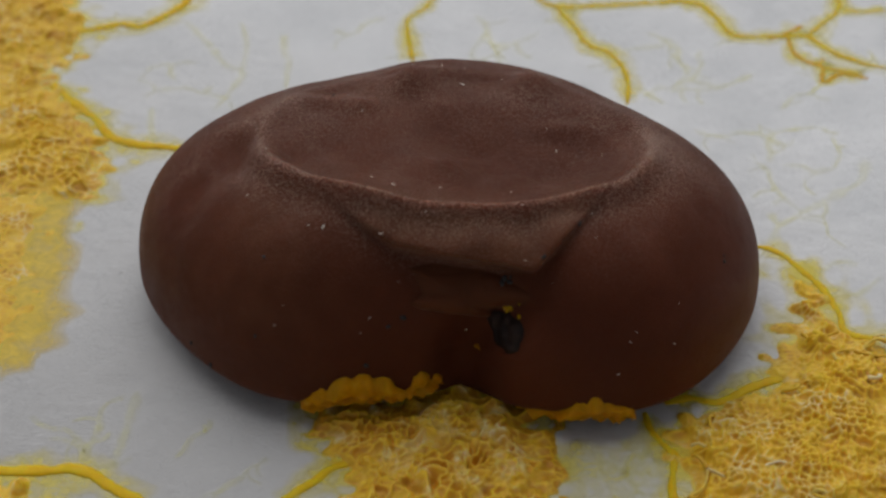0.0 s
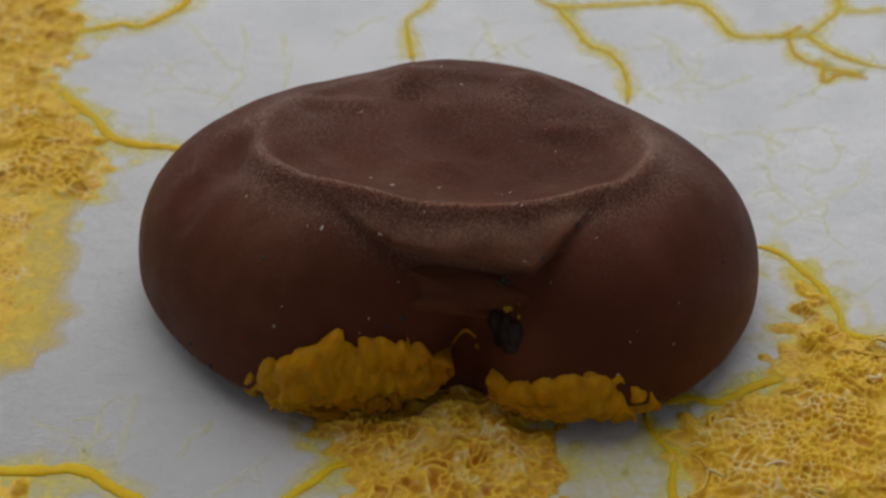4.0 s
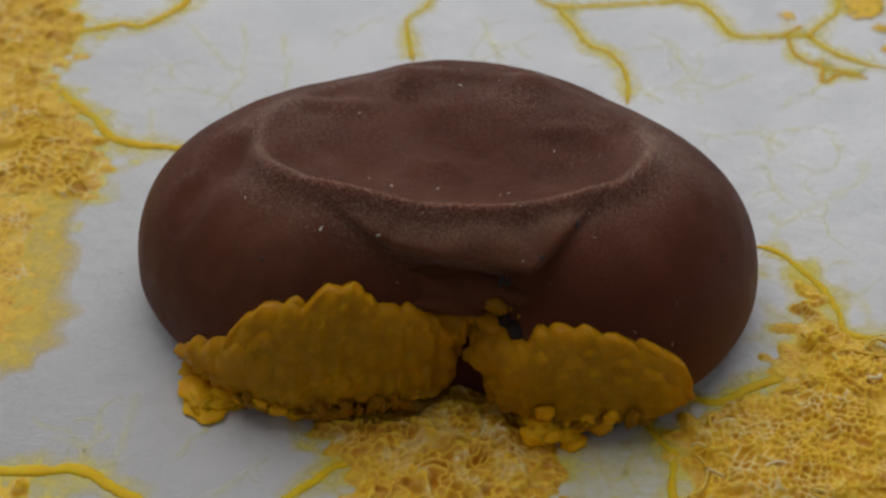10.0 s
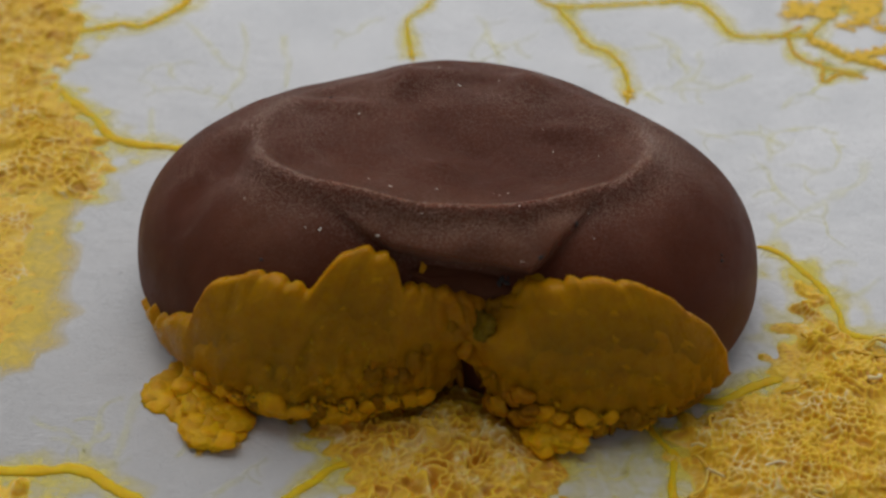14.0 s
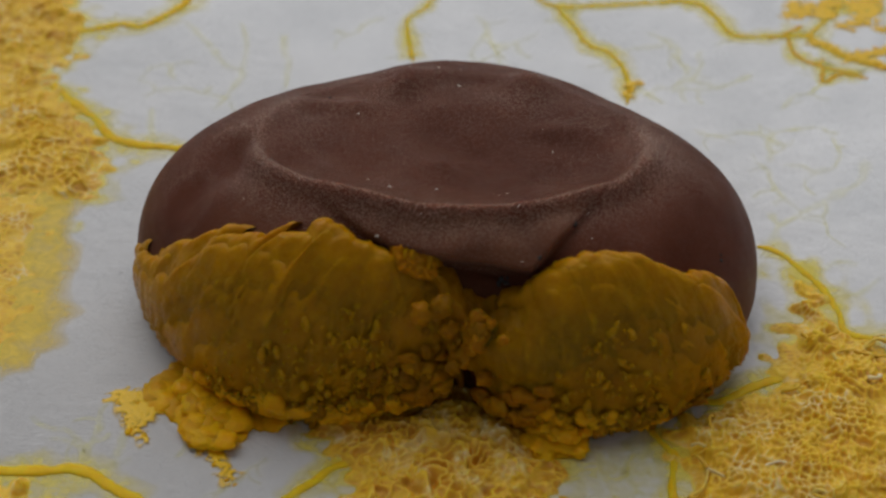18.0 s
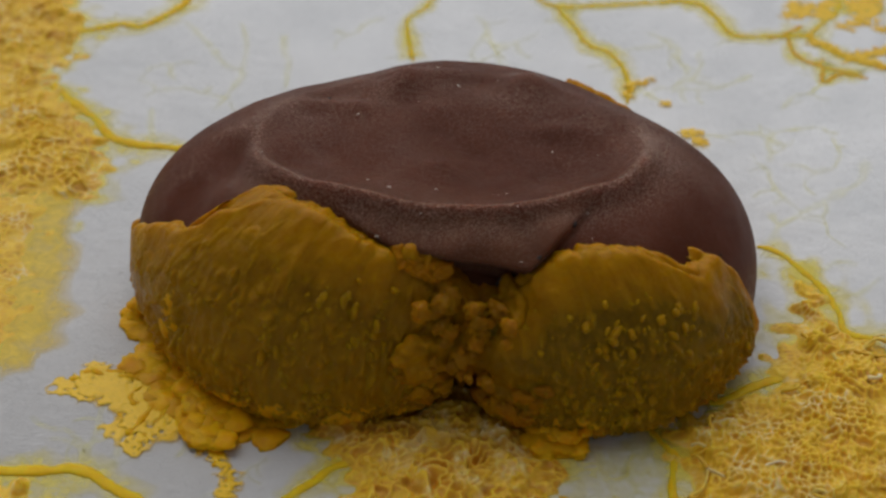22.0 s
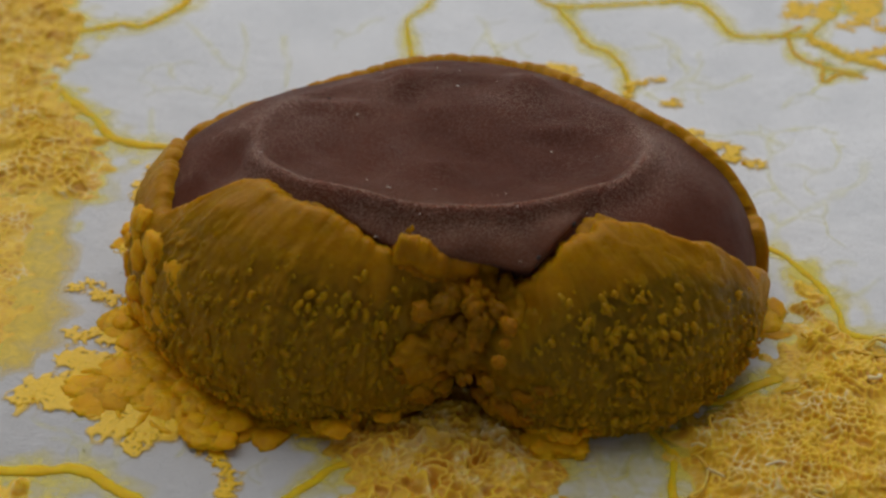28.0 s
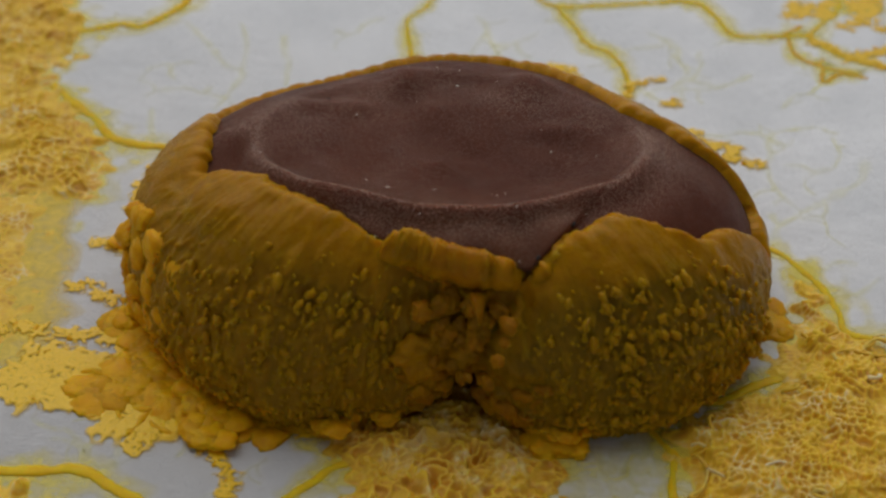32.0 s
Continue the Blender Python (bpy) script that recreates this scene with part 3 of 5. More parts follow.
front(17, -99, 16, 33, -99, -99, -99, -99, -99, -99,
      -99, -99, -99, -99, -99, -99, -99, -99, -99, -99, 4, 10, 13, 16, 16, 22, 25, 32, 43, 47, 50, 52, 52, 52, 52, 50, 65, 64, 64, 61, 60, 56, 55, 56, 57, 56, 55,
      52, 49, 46, 39, 39, 39, 39, 39, 40, 42, 44, 47, 51, 54, 55, 57, 58, 59, 59, 57, 55, 49, 43, 37, 28, 15, 4, -99, -99, -99, -99, -99, -99, -99, -99, -99)
front(19, -99, 19, 34, 36, -99, -99, -99, -99, -99,
      -99, -99, -99, -99, -99, -99, -99, -99, -99, 10, 13, 19, 23, 26, 28, 35, 39, 46, 52, 55, 58, 58, 58, 67, 68, 69, 67, 67, 64, 61, 61, 58, 55, 55, 58, 57, 55,
      55, 54, 49, 49, 42, 42, 41, 40, 42, 43, 45, 47, 52, 55, 58, 60, 61, 61, 61, 59, 56, 50, 43, 40, 39, 32, 9, 4, -99, -99, -99, -99, -99, -99, -99, -99)
front(21.5, 0, 19, 34, 43, -99, -99, -99, -99, -99,
      -99, -99, -99, -99, -99, -99, -99, -99, 16, 13, 22, 25, 31, 37, 40, 40, 47, 55, 59, 67, 69, 70, 70, 70, 69, 69, 67, 66, 64, 62, 59, 56, 55, 55, 58, 57, 55,
      55, 54, 53, 49, 45, 43, 42, 42, 42, 43, 45, 46, 52, 56, 59, 61, 61, 61, 61, 60, 56, 52, 44, 42, 43, 43, 34, 11, 5, -99, -99, -99, -99, -99, -99, -99)
front(24, 10, 24, 36, 46, 45, -99, -99, -99, -99,
      -99, -99, -99, -99, -99, -99, -99, 22, 18, 25, 27, 27, 33, 41, 42, 43, 67, 69, 70, 70, 70, 70, 70, 69, 69, 67, 67, 65, 64, 62, 61, 58, 56, 57, 59, 58, 56,
      55, 55, 53, 49, 48, 46, 46, 44, 44, 44, 45, 47, 51, 55, 58, 60, 63, 64, 64, 63, 61, 58, 52, 47, 44, 45, 37, 22, 13, 7, -99, -99, -99, -99, -99, -99)
front(28, 43, 56, 51, 48, 44, 47, 45, 41, 36,
      36, 36, 36, -99, 40, 43, 45, 45, 45, 44, 42, 40, 37, 46, 53, 67, 70, 70, 70, 70, 70, 70, 70, 70, 70, 70, 69, 68, 67, 64, 61, 58, 54, 62, 61, 61, 61,
      60, 58, 57, 56, 56, 55, 54, 48, 46, 46, 46, 48, 51, 55, 59, 64, 65, 67, 67, 70, 69, 67, 64, 60, 52, 49, 44, 33, 22, 21, 18, 6, -99, 20, 20, 20)
front(30, 53, 62, 56, 49, 42, 45, 43, 39, 37,
      37, 37, 42, 45, 47, 50, 52, 52, 52, 52, 52, 50, 52, 58, 64, 68, 70, 70, 70, 71, 71, 72, 72, 71, 71, 70, 70, 68, 66, 64, 61, 58, 55, 64, 64, 62, 61,
      61, 60, 58, 58, 58, 58, 57, 56, 55, 55, 48, 52, 56, 58, 62, 64, 65, 67, 68, 70, 70, 71, 64, 62, 54, 49, 47, 41, 33, 24, 22, 7, 14, 20, 20, 20)
front(32, 53, 65, 57, 50, 44, 46, 44, 42, 41,
      41, 41, 49, 53, 55, 56, 57, 58, 58, 57, 56, 60, 64, 67, 69, 70, 70, 70, 71, 71, 72, 72, 71, 71, 71, 70, 70, 69, 68, 66, 64, 60, 64, 63, 63, 63, 62,
      61, 61, 61, 61, 61, 61, 61, 61, 59, 59, 58, 51, 57, 60, 63, 65, 67, 67, 69, 70, 70, 70, 66, 62, 56, 48, 47, 46, 45, 40, 34, 21, 11, 12, 20, 20)

FRONT_T = np.array([f[0] for f in FRONTS])
FRONT_A = np.array([f[1] for f in FRONTS])
ROUND = np.array(STATIONS + [STATIONS[0] + 360.0])


def front_at(deg, t):
    """The slime's edge on the skin at that bearing and time."""
    deg = deg if deg >= STATIONS[0] else deg + 360
    k = min(max(int(np.searchsorted(FRONT_T, t)) - 1, 0), len(FRONT_T) - 2)
    w = min(max((t - FRONT_T[k]) / (FRONT_T[k + 1] - FRONT_T[k]), 0), 1)
    rows = [np.interp(deg, ROUND, np.append(FRONT_A[i], FRONT_A[i][0])) for i in (k, k + 1)]
    return rows[0] * (1 - w) + rows[1] * w


TIMES = np.arange(0, 32.01, 0.25)
BEARINGS = np.arange(0, 360, 2.0)
FIELD = np.array([[front_at(d, t) for t in TIMES] for d in BEARINGS])
FIELD = np.maximum.accumulate(FIELD, axis=1)


def arrival(deg, a):
    """When the slime's edge reaches a place on the skin; None if never."""
    row = FIELD[int(round(deg / 2)) % 180]
    k = np.nonzero(row >= a)[0]
    return float(TIMES[k[0]]) if len(k) else None


def on_skin(deg, a, lift, spin, lean=0.0):
    p, n, v, _, _ = cap_frame(radians(deg), a)
    u = np.cross(v, n)
    m = Matrix((u, v, n)).transposed().to_4x4()
    return Matrix.Translation([float(c) * MM for c in p + n * lift]) @ m @ pose(0, 0, 0, lean, 0, spin)


SIDES = {}
for key, label in (("west", "thick yellow slime mould sheet with lobed rim on the fungus"),
                   ("middle", "lumpy orange-yellow slime mould tongue filling the cleft of the fungus"),
                   ("east", "thick yellow slime mould sheet with olive middle over the fungus"),
                   ("rear", "yellow slime mould band creeping round the back of the fungus")):
    SIDES[key] = thing("slime_mould", label, "slime mould", "slime mould on the fungus")


def side_of(deg):
    if 165 <= deg < 258:
        return SIDES["west"]
    if 258 <= deg < 284:
        return SIDES["middle"]
    return SIDES["east"] if 284 <= deg < 362 else SIDES["rear"]


MOVES = []
rng = random.Random(7)


def low_edge(deg):
    """Where the sheet ends below: it leaves the dark hollow in the cleft free."""
    d = np.asarray(deg, float)
    return -0.45 + 0.64 * np.exp(-((d - 275) / 10.0) ** 2) + 0.24 * np.exp(-((d - 260) / 8.0) ** 2) + 0.10 * np.exp(-((d - 296) / 8.0) ** 2)


def layer(k, d0, d1, coat=False):
    """One lobe of the slime as it stands at the k-th time: a band with a thick scalloped rim, or the coat behind it, in the space of its pose at that rim."""
    t = FRONTS[k][0]
    mid = (d0 + d1) / 2
    _, _, _, _, su = cap_frame(radians(mid), 0.2)
    over = math.degrees(1.3 / su)
    fine = 0.15 if coat else 0.24
    cols = int((d1 - d0 + 2 * over) * radians(1) * su / fine) + 2
    deg = np.linspace(d0 - over, d1 + over, cols)
    arc = deg * 0.37
    edge = np.array([front_at(v % 360, t) for v in deg])
    knob = np.sqrt(np.abs(np.sin(math.pi * (arc + 0.9 * value_noise(arc * 0.6, arc * 0 + k, 3)) / 2.0)))
    beads = (0.40 if t < 16 else 0.28) * knob + 0.35 * (value_noise(arc * 0.9, arc * 0 + 0.8 * k, 8) - 0.5)
    young = float(np.interp(t, (0, 6, 9, 14), (1.0, 1.0, 0.75, 0.0)))
    beads = beads - 0.34 * (1 - young) + (0.34 * (value_noise(arc * 2.4, arc * 0 + 0.5 * k, 18) - 0.5) if t > 15 else 0)
    beads = beads * (1 - 0.6 * np.exp(-((deg - 273) / 12) ** 2)) * np.clip((0.74 - edge) / 0.25, 0.25, 1)
    edge = np.minimum(edge + beads / 17.0, 0.78) - (2.2 / 17 if coat else 0)
    low = low_edge(deg % 360) + 0.10 * (value_noise(arc * 0.9, arc * 0 + 3, 9) - 0.5)
    if not coat:
        low = np.maximum(low, edge - 6.5 / 17)
    cut = low > low_edge(deg % 360) + 0.06
    thin = np.clip((edge - low) * 17 / 1.2, 0, 1)
    edge = np.maximum(edge, low + 0.02)
    n = int(np.clip((edge - low).max() * 17 / (0.17 if coat else 0.30), 8, 110))
    s = np.linspace(0, 1, n)[:, None]
    length = (edge - low)[None, :] * 17
    dist = length * (1 - s) ** 1.35
    a = edge[None, :] - dist / 17
    dg = np.broadcast_to(deg[None, :], a.shape)
    p, nrm, _, _, _ = cap_frame(np.radians(dg), a)
    up, ar = a * 17, np.broadcast_to(arc[None, :], a.shape)
    centre = np.exp(-((dg - 273) / 12) ** 2)
    f1, _ = cells(ar / 1.35 + 3, up / 1.35, 4)
    g1, _ = cells(ar / 0.8, up / 0.8 + 5, 6)
    wave = value_noise(ar * 0.55, up * 0.45, 21) - 0.5
    h = 0.36 + 0.055 * k + 0.22 * (1 - young) + 0.05 * np.exp(-((dist - 0.8) / 0.6) ** 2) * (not coat) + 0.42 * wave + 0.05 * coat + (not coat) * (0.16 if t < 16 else 0.20) * (1 - 0.8 * centre) * (knob[None, :] - 0.6) * np.exp(-((dist - 0.5) / 0.7) ** 2)
    calm = 1 - 0.9 * centre * ease(a, 0.32, 0.44)
    h = h + calm * (0.16 + 0.65 * young + (1.0 if t < 22 else 0.5) * centre) * (0.48 - f1) + calm * (0.07 + 0.20 * centre + 0.25 * young) * (0.45 - g1) + np.exp(-((dg - 278) / 9.5) ** 2) * float(np.interp(t, (3, 10, 21), (0.0, 1.5, 3.4))) * ease(up, 1.0, 3.6) * ease(dist, 0.2, 3.5)
    h = h + 0.10 * (value_noise(ar * 2.6 + 0.6 * up * centre, up * 0.45, 33) - 0.5) * (1 - centre)
    if t > 15:
        bend, sway = value_noise(ar * 0.8, up * 0.8, 55), value_noise(ar * 0.8 + 9, up * 0.8, 56)
        q1, _ = cells(ar / 0.72 + 1.6 * bend, up / 0.86 + 1.6 * sway, 51)
        q2, _ = cells(ar / 1.05 + 1.2 * sway, up / 1.25 + 7 + 1.2 * bend, 52)
        heap = ease(value_noise(ar * 1.1 + 4, up * 0.9, 57), 0.30, 0.70)
        spots = ease(value_noise(ar * 0.7, up * 0.55, 53) + np.clip((6 - up) * 0.06, -0.2, 0.3), 0.28, 0.52)
        ridges = value_noise(ar * 3.4 + 0.5 * wave, up * 0.7, 54) - 0.5
        h = h + calm * ease(dist, 1.5, 4.0) * (1 - 0.5 * centre) * (spots * (1.5 * heap * np.clip(0.38 - q1, 0, 1) + 1.2 * (1 - 0.6 * heap) * np.clip(0.36 - q2, 0, 1)) + 0.14 * ridges * (1 - 0.5 * spots))
    e = np.clip(dist / 0.75, 0, 1)
    if coat:
        e = np.clip(dist / 2.0, 0, 1)
    g = np.clip((length - dist) / 0.9, 0, 1)
    g = np.where(cut[None, :], 1, np.sqrt(1 - (1 - g) ** 2))
    round_off = np.sqrt(1 - (1 - e) ** 2) * g * thin
    h = h - 0.40 * np.where(cut[None, :], 1 - ease(length - dist, 0.0, 3.0), 0)
    side = np.clip(np.maximum(d0 - dg, dg - d1) / over, 0, 1)
    h = h * round_off - 0.35 * (1 - round_off) - 0.45 * side
    h = h * np.interp(dg, (10, 30, 150, 185, 200, 335, 350, 370), (0.45, 0.45, 0.45, 0.6, 1.0, 1.0, 0.7, 0.5))
    p = (p + nrm * h[..., None]).reshape(-1, 3)
    faces = [(i * cols + j, i * cols + j + 1, (i + 1) * cols + j + 1, (i + 1) * cols + j) for i in range(n - 1) for j in range(cols - 1)]
    home = min(front_at(mid % 360, t), 0.76) if front_at(mid % 360, t) > -0.4 else -0.3
    inv = on_skin(mid, home, 0, 0).inverted()
    me = mesh_of("lobe", p @ np.array(inv.to_3x3()).T + np.array(inv.translation) / MM, faces, COAT)
    patch = value_noise(ar * 0.5 + 7, up * 0.5, 41)
    core = ease(dist + 2.0 * (patch - 0.5), *((0.0, 2.5) if coat else (1.6, 5.5))) * float(np.interp(t, (6, 12, 20, 28), (0.25, 0.5, 0.75, 1.0)))
    rim = (not coat) * np.clip(1.15 - dist / (1.5 + 1.2 * patch), 0, 1) * float(np.interp(t, (3, 12, 24), (1.0, 0.75, 0.62))) + 0.35 * young
    hot = centre * np.clip(1.3 - dist / 5.0, 0.25, 1)
    grain = ease(dist, 1.5, 4.5) * (0.25 + 0.75 * spots * np.clip(2.4 * heap * (0.44 - q1) + 1.6 * (0.36 - q2), 0, 1) if t > 15 else 0.3) * float(np.interp(t, (10, 17, 24), (0.0, 0.5, 1.0))) * (1 - 0.6 * centre)
    for key, v in (("grain", grain), ("core", np.clip(core * (1 - 0.7 * centre) * (0.5 if mid < 225 else 0.68 if mid < 265 else 1.2), 0, 1)), ("rim", np.clip(rim, 0, 1)), ("hot", np.clip(hot, 0, 1))):
        at = me.attributes.new(key, "FLOAT", "POINT")
        at.data.foreach_set("value", np.ascontiguousarray(v, dtype=np.float32).ravel())
    return me, mid, home


# lobe by lobe and time by time: each new skin creeps up over the one before it
LOBES = []
SECTORS = [(10 + 20 * k, 30 + 20 * k) for k in range(7)] + [(150 + 11 * k, 161 + 11 * k) for k in range(20)]
for k in range(len(FRONTS)):
    t0 = FRONTS[max(k - 1, 0)][0]
    for d0, d1 in SECTORS:
        span = np.linspace(d0, d1, 7)
        if max(front_at(v % 360, FRONTS[k][0]) - low_edge(v % 360) for v in span) < 0.06:
            continue
        me, mid, home = layer(k, d0, d1)
        slant = max(np.ptp([max(front_at(v % 360, when), -0.4) for v in span]) for when in (t0, FRONTS[k][0]))
        before = front_at(mid % 360, t0) if slant < 0.2 else home
        LOBES.append((part("lobe", me, side_of(mid % 360)), mid, home, max(min(before, home), home - 0.2, -0.4), t0, FRONTS[k][0]))
        if FRONTS[k][0] in (21.5, 28) and 165 < mid < 355 and not 258 < mid < 284:
            me, mid, home = layer(k, d0, d1, True)
            LOBES.append((part("coat", me, side_of(mid)), mid, home, home, FRONTS[k][0] - 2.5, FRONTS[k][0] + rng.uniform(0.0, 1.5)))


GRAINS = [blob("grain", GRAIN, 120 + k, (0.16, 0.22, 0.14), 0.4, 1.5, 2) for k in range(5)]
LUMPS = [blob("lump", MUSTARD, 80 + k, (0.75, 0.8, 0.55), 0.2, 1.3, 3, 0.35) for k in range(5)]
for k in range(1900):
    west = rng.random() < 0.5
    deg = rng.triangular(192, 256, 240) if west else rng.triangular(290, 348, 310)
    a = rng.triangular(-0.25, 0.50, 0.05) + 0.06 * math.sin(deg * 0.9)
    t = arrival(deg, a + 0.15)
    if t is not None:
        ob = part("grain", GRAINS[rng.randrange(5)], side_of(deg))
        s = rng.choice((rng.uniform(0.4, 0.8), rng.uniform(0.5, 0.9), rng.uniform(0.5, 1.0), rng.uniform(1.0, 2.2)))
        ob.scale = (s, s * rng.uniform(0.8, 1.5), s * 1.2)
        when = min(max(t + 2, 12) + rng.uniform(0, 12), 29)
        MOVES.append((ob, deg, a, when, rng.gauss(0, 25), float(np.interp(when, (14, 20, 22, 27, 29), (0.92, 1.16, 1.28, 1.34, 1.38))), 2.6))
DRIPS = [blob("drip", MUSTARD, 140 + k, (0.42, 1.0, 0.4), 0.4, 1.5, 3) for k in range(4)]
for k in range(170):
    deg = rng.choice((rng.gauss(268, 10), rng.gauss(240, 14), rng.gauss(268, 12), rng.gauss(305, 14)))
    a = rng.triangular(-0.35, 0.4, -0.1) if not 258 < deg < 284 else rng.uniform(-0.1, 0.5)
    t = arrival(deg, a + 0.08)
    if t is not None and a > low_edge(deg) - 0.05 and (a < 0.12 or 258 < deg < 284):
        ob = part("lump", LUMPS[rng.randrange(5)], side_of(deg))
        s = rng.choice((rng.uniform(0.25, 0.5), rng.uniform(0.25, 0.5), rng.uniform(0.5, 0.8)))
        ob.scale = (s, s * rng.uniform(0.8, 1.6), s)
        MOVES.append((ob, deg, a, min(max(t, 12) + rng.uniform(0, 9), 29), rng.gauss(0, 40), 0.85 + 0.3 * (256 < deg < 290), 3.4))


# drips along the lower edge
for k in range(75):
    deg = rng.choice((rng.uniform(200, 262), rng.uniform(282, 345)))
    a = -0.12 - rng.uniform(0, 0.22)
    t = arrival(deg, 0.05)
    if t is not None:
        ob = part("drip", DRIPS[rng.randrange(4)], side_of(deg))
        s = rng.uniform(0.6, 1.4)
        ob.scale = (s, s * rng.uniform(0.7, 1.5), s)
        MOVES.append((ob, deg, a, min(t + rng.uniform(0, 8), 29), rng.gauss(0, 30), 0.75, 3.4))


def frill(name, material, seed, size, lobes, thick):
    """A flat lobe with a scalloped rim, thickest near its edge."""
    rings, around = 9, 64
    v, f = [], []
    for i in range(rings):
        r = i / (rings - 1)
        for j in range(around):
            w = 2 * math.pi * j / around
            edge = 1 + 0.45 * noise.noise((math.cos(w) * 1.3 + seed, math.sin(w) * 1.3, seed * 1.7)) + 0.09 * abs(math.sin(lobes * w / 2 + seed)) + 0.12 * noise.noise((3.4 * math.cos(w), 3.4 * math.sin(w), seed * 3.0))
            z = thick * (1.0 + 0.35 * r * r + 0.5 * r * r * math.sin(3 * w + seed) * math.sin(5 * w + 2 * seed)) * math.sqrt(max(0.0, 1 - r ** 5)) + 0.5 * thick * (1 - r ** 4) * noise.noise((3 * r * math.cos(w), 3 * r * math.sin(w), seed + 4.0))
            v.append((size * edge * r * math.cos(w), size * edge * r * math.sin(w), z if r < 1 else -0.15 * thick))
    for i in range(rings - 1):
        for j in range(around):
            k = (j + 1) % around
            f.append((i * around + j, (i + 1) * around + j, (i + 1) * around + k, i * around + k))
    f.append(tuple(range((rings - 1) * around, rings * around))[::-1])
    return mesh_of(name, v, f, material)


def pool(name, material, seed, thick, holes, knob):
    """A spread of slime about a millimetre in radius: a ragged outline, round holes, a knobbly top; its edge dips under the paper."""
    g = np.arange(-1.6, 1.61, 0.08)
    xs, ys = np.meshgrid(g, g)
    f1, _ = cells(xs * 1.5 + seed + 0.5 * value_noise(xs, ys, seed), ys * 1.5, seed)
    k1, _ = cells(xs * 3.6, ys * 3.6 + seed, seed + 7)
    f = 1.0 - np.hypot(xs, ys) + 1.0 * (value_noise(xs * 0.9 + seed, ys * 0.9, seed) - 0.5) + 0.06 * (value_noise(xs * 2.6, ys * 2.6 + seed, seed + 2) - 0.5)
    f = f - holes * np.exp(-(f1 / 0.34) ** 2)
    z = np.where(f > 0, thick * np.sqrt(1 - (1 - np.clip(f / 0.6, 0, 1)) ** 2) + knob * (0.45 - k1) * np.clip(f * 4, 0, 1), np.maximum(f, -0.15) * 0.6)
    return sheet_mesh(name, f > -0.16, xs, ys, z, material, edge=np.clip(0.10 + f * 2.4, 0, 1))


KNOBS = [blob("lump", FOOT, 200 + k, (0.95, 1.0, 0.6), 0.40, 1.25, 3, 0.10) for k in range(5)]
# knobbly golden slime on the flank
for k in range(95):
    deg, a = rng.uniform(174, 216), rng.uniform(-0.38, 0.30)
    if deg > 204 and a > -0.05:
        continue
    ob = part("lump", KNOBS[rng.randrange(5)], side_of(deg))
    s = rng.uniform(0.7, 1.35)
    ob.scale = (s, s * rng.uniform(0.8, 1.3), s)
    MOVES.append((ob, deg, a, 18.5 + max(0, (206 - deg)) * 0.28 + rng.uniform(0, 3), rng.uniform(0, 360), 0.8, 3.6))
for k in range(60):
    deg, a = rng.gauss(243, 8), rng.uniform(-0.40, -0.16)
    ob = part("lump", KNOBS[rng.randrange(5)], side_of(deg))
    s = rng.uniform(0.5, 0.95)
    ob.scale = (s, s, s)
    MOVES.append((ob, deg, a, rng.uniform(13, 26), rng.uniform(0, 360), 0.8, 3.6))
# thick drooping lobes above the paper
for deg0, wide, n, t0, t1 in ((222, 7, 26, 8.0, 12.0), (243, 6, 16, 9.5, 13.0), (300, 5, 22, 7.5, 11.0), (262, 5, 12, 9.0, 14.0)):
    for k in range(n):
        deg, a = rng.gauss(deg0, wide), rng.uniform(-0.42, -0.04)
        ob = part("lump", KNOBS[rng.randrange(5)], side_of(deg))
        s = rng.uniform(0.55, 1.0)
        ob.scale = (s, s * rng.uniform(0.9, 1.3), s * 1.2)
        MOVES.append((ob, deg, max(a, low_edge(deg) - 0.05), rng.uniform(t0, t1), rng.uniform(0, 360), rng.uniform(0.6, 0.9), 3.6))
ob = part("fan", frill("fan", GREEN, 31, 1.2, 9, 0.4), SIDES["middle"], "dark green slime patch")
MOVES.append((ob, 286, 0.22, 13.0, 20, 2.2, 6.0))

# frilled fans over the cleft: bearing, a, size, when, lift
for k, (deg, a, size, t, lift) in enumerate(((259, 0.14, 2.3, 18.5, 1.2), (263, 0.22, 1.5, 22.0, 1.3), (290, 0.33, 1.9, 17.5, 1.0), (252, 0.49, 1.4, 14.5, 0.6), (257, 0.47, 1.4, 16.5, 0.7), (262, 0.46, 1.3, 18.5, 0.8),
                                             (276, 0.40, 1.5, 24.0, 1.6), (269, 0.44, 1.4, 27.0, 1.5))):
    ob = part("fan", frill("fan", FLAME if a > 0.38 else SWELL, 3 + k, size, 11, 0.55), side_of(deg))
    ob.scale = (1.0, 0.8, 1.0)
    MOVES.append((ob, deg, a, t, 40 * k, lift + 0.3, 5.5))

SHELVES = [blob("lump", SWELL if k % 2 else AMBER, 110 + k, (1.1, 1.1, 0.6), 0.40, 1.3, 3, 0.08) for k in range(5)]
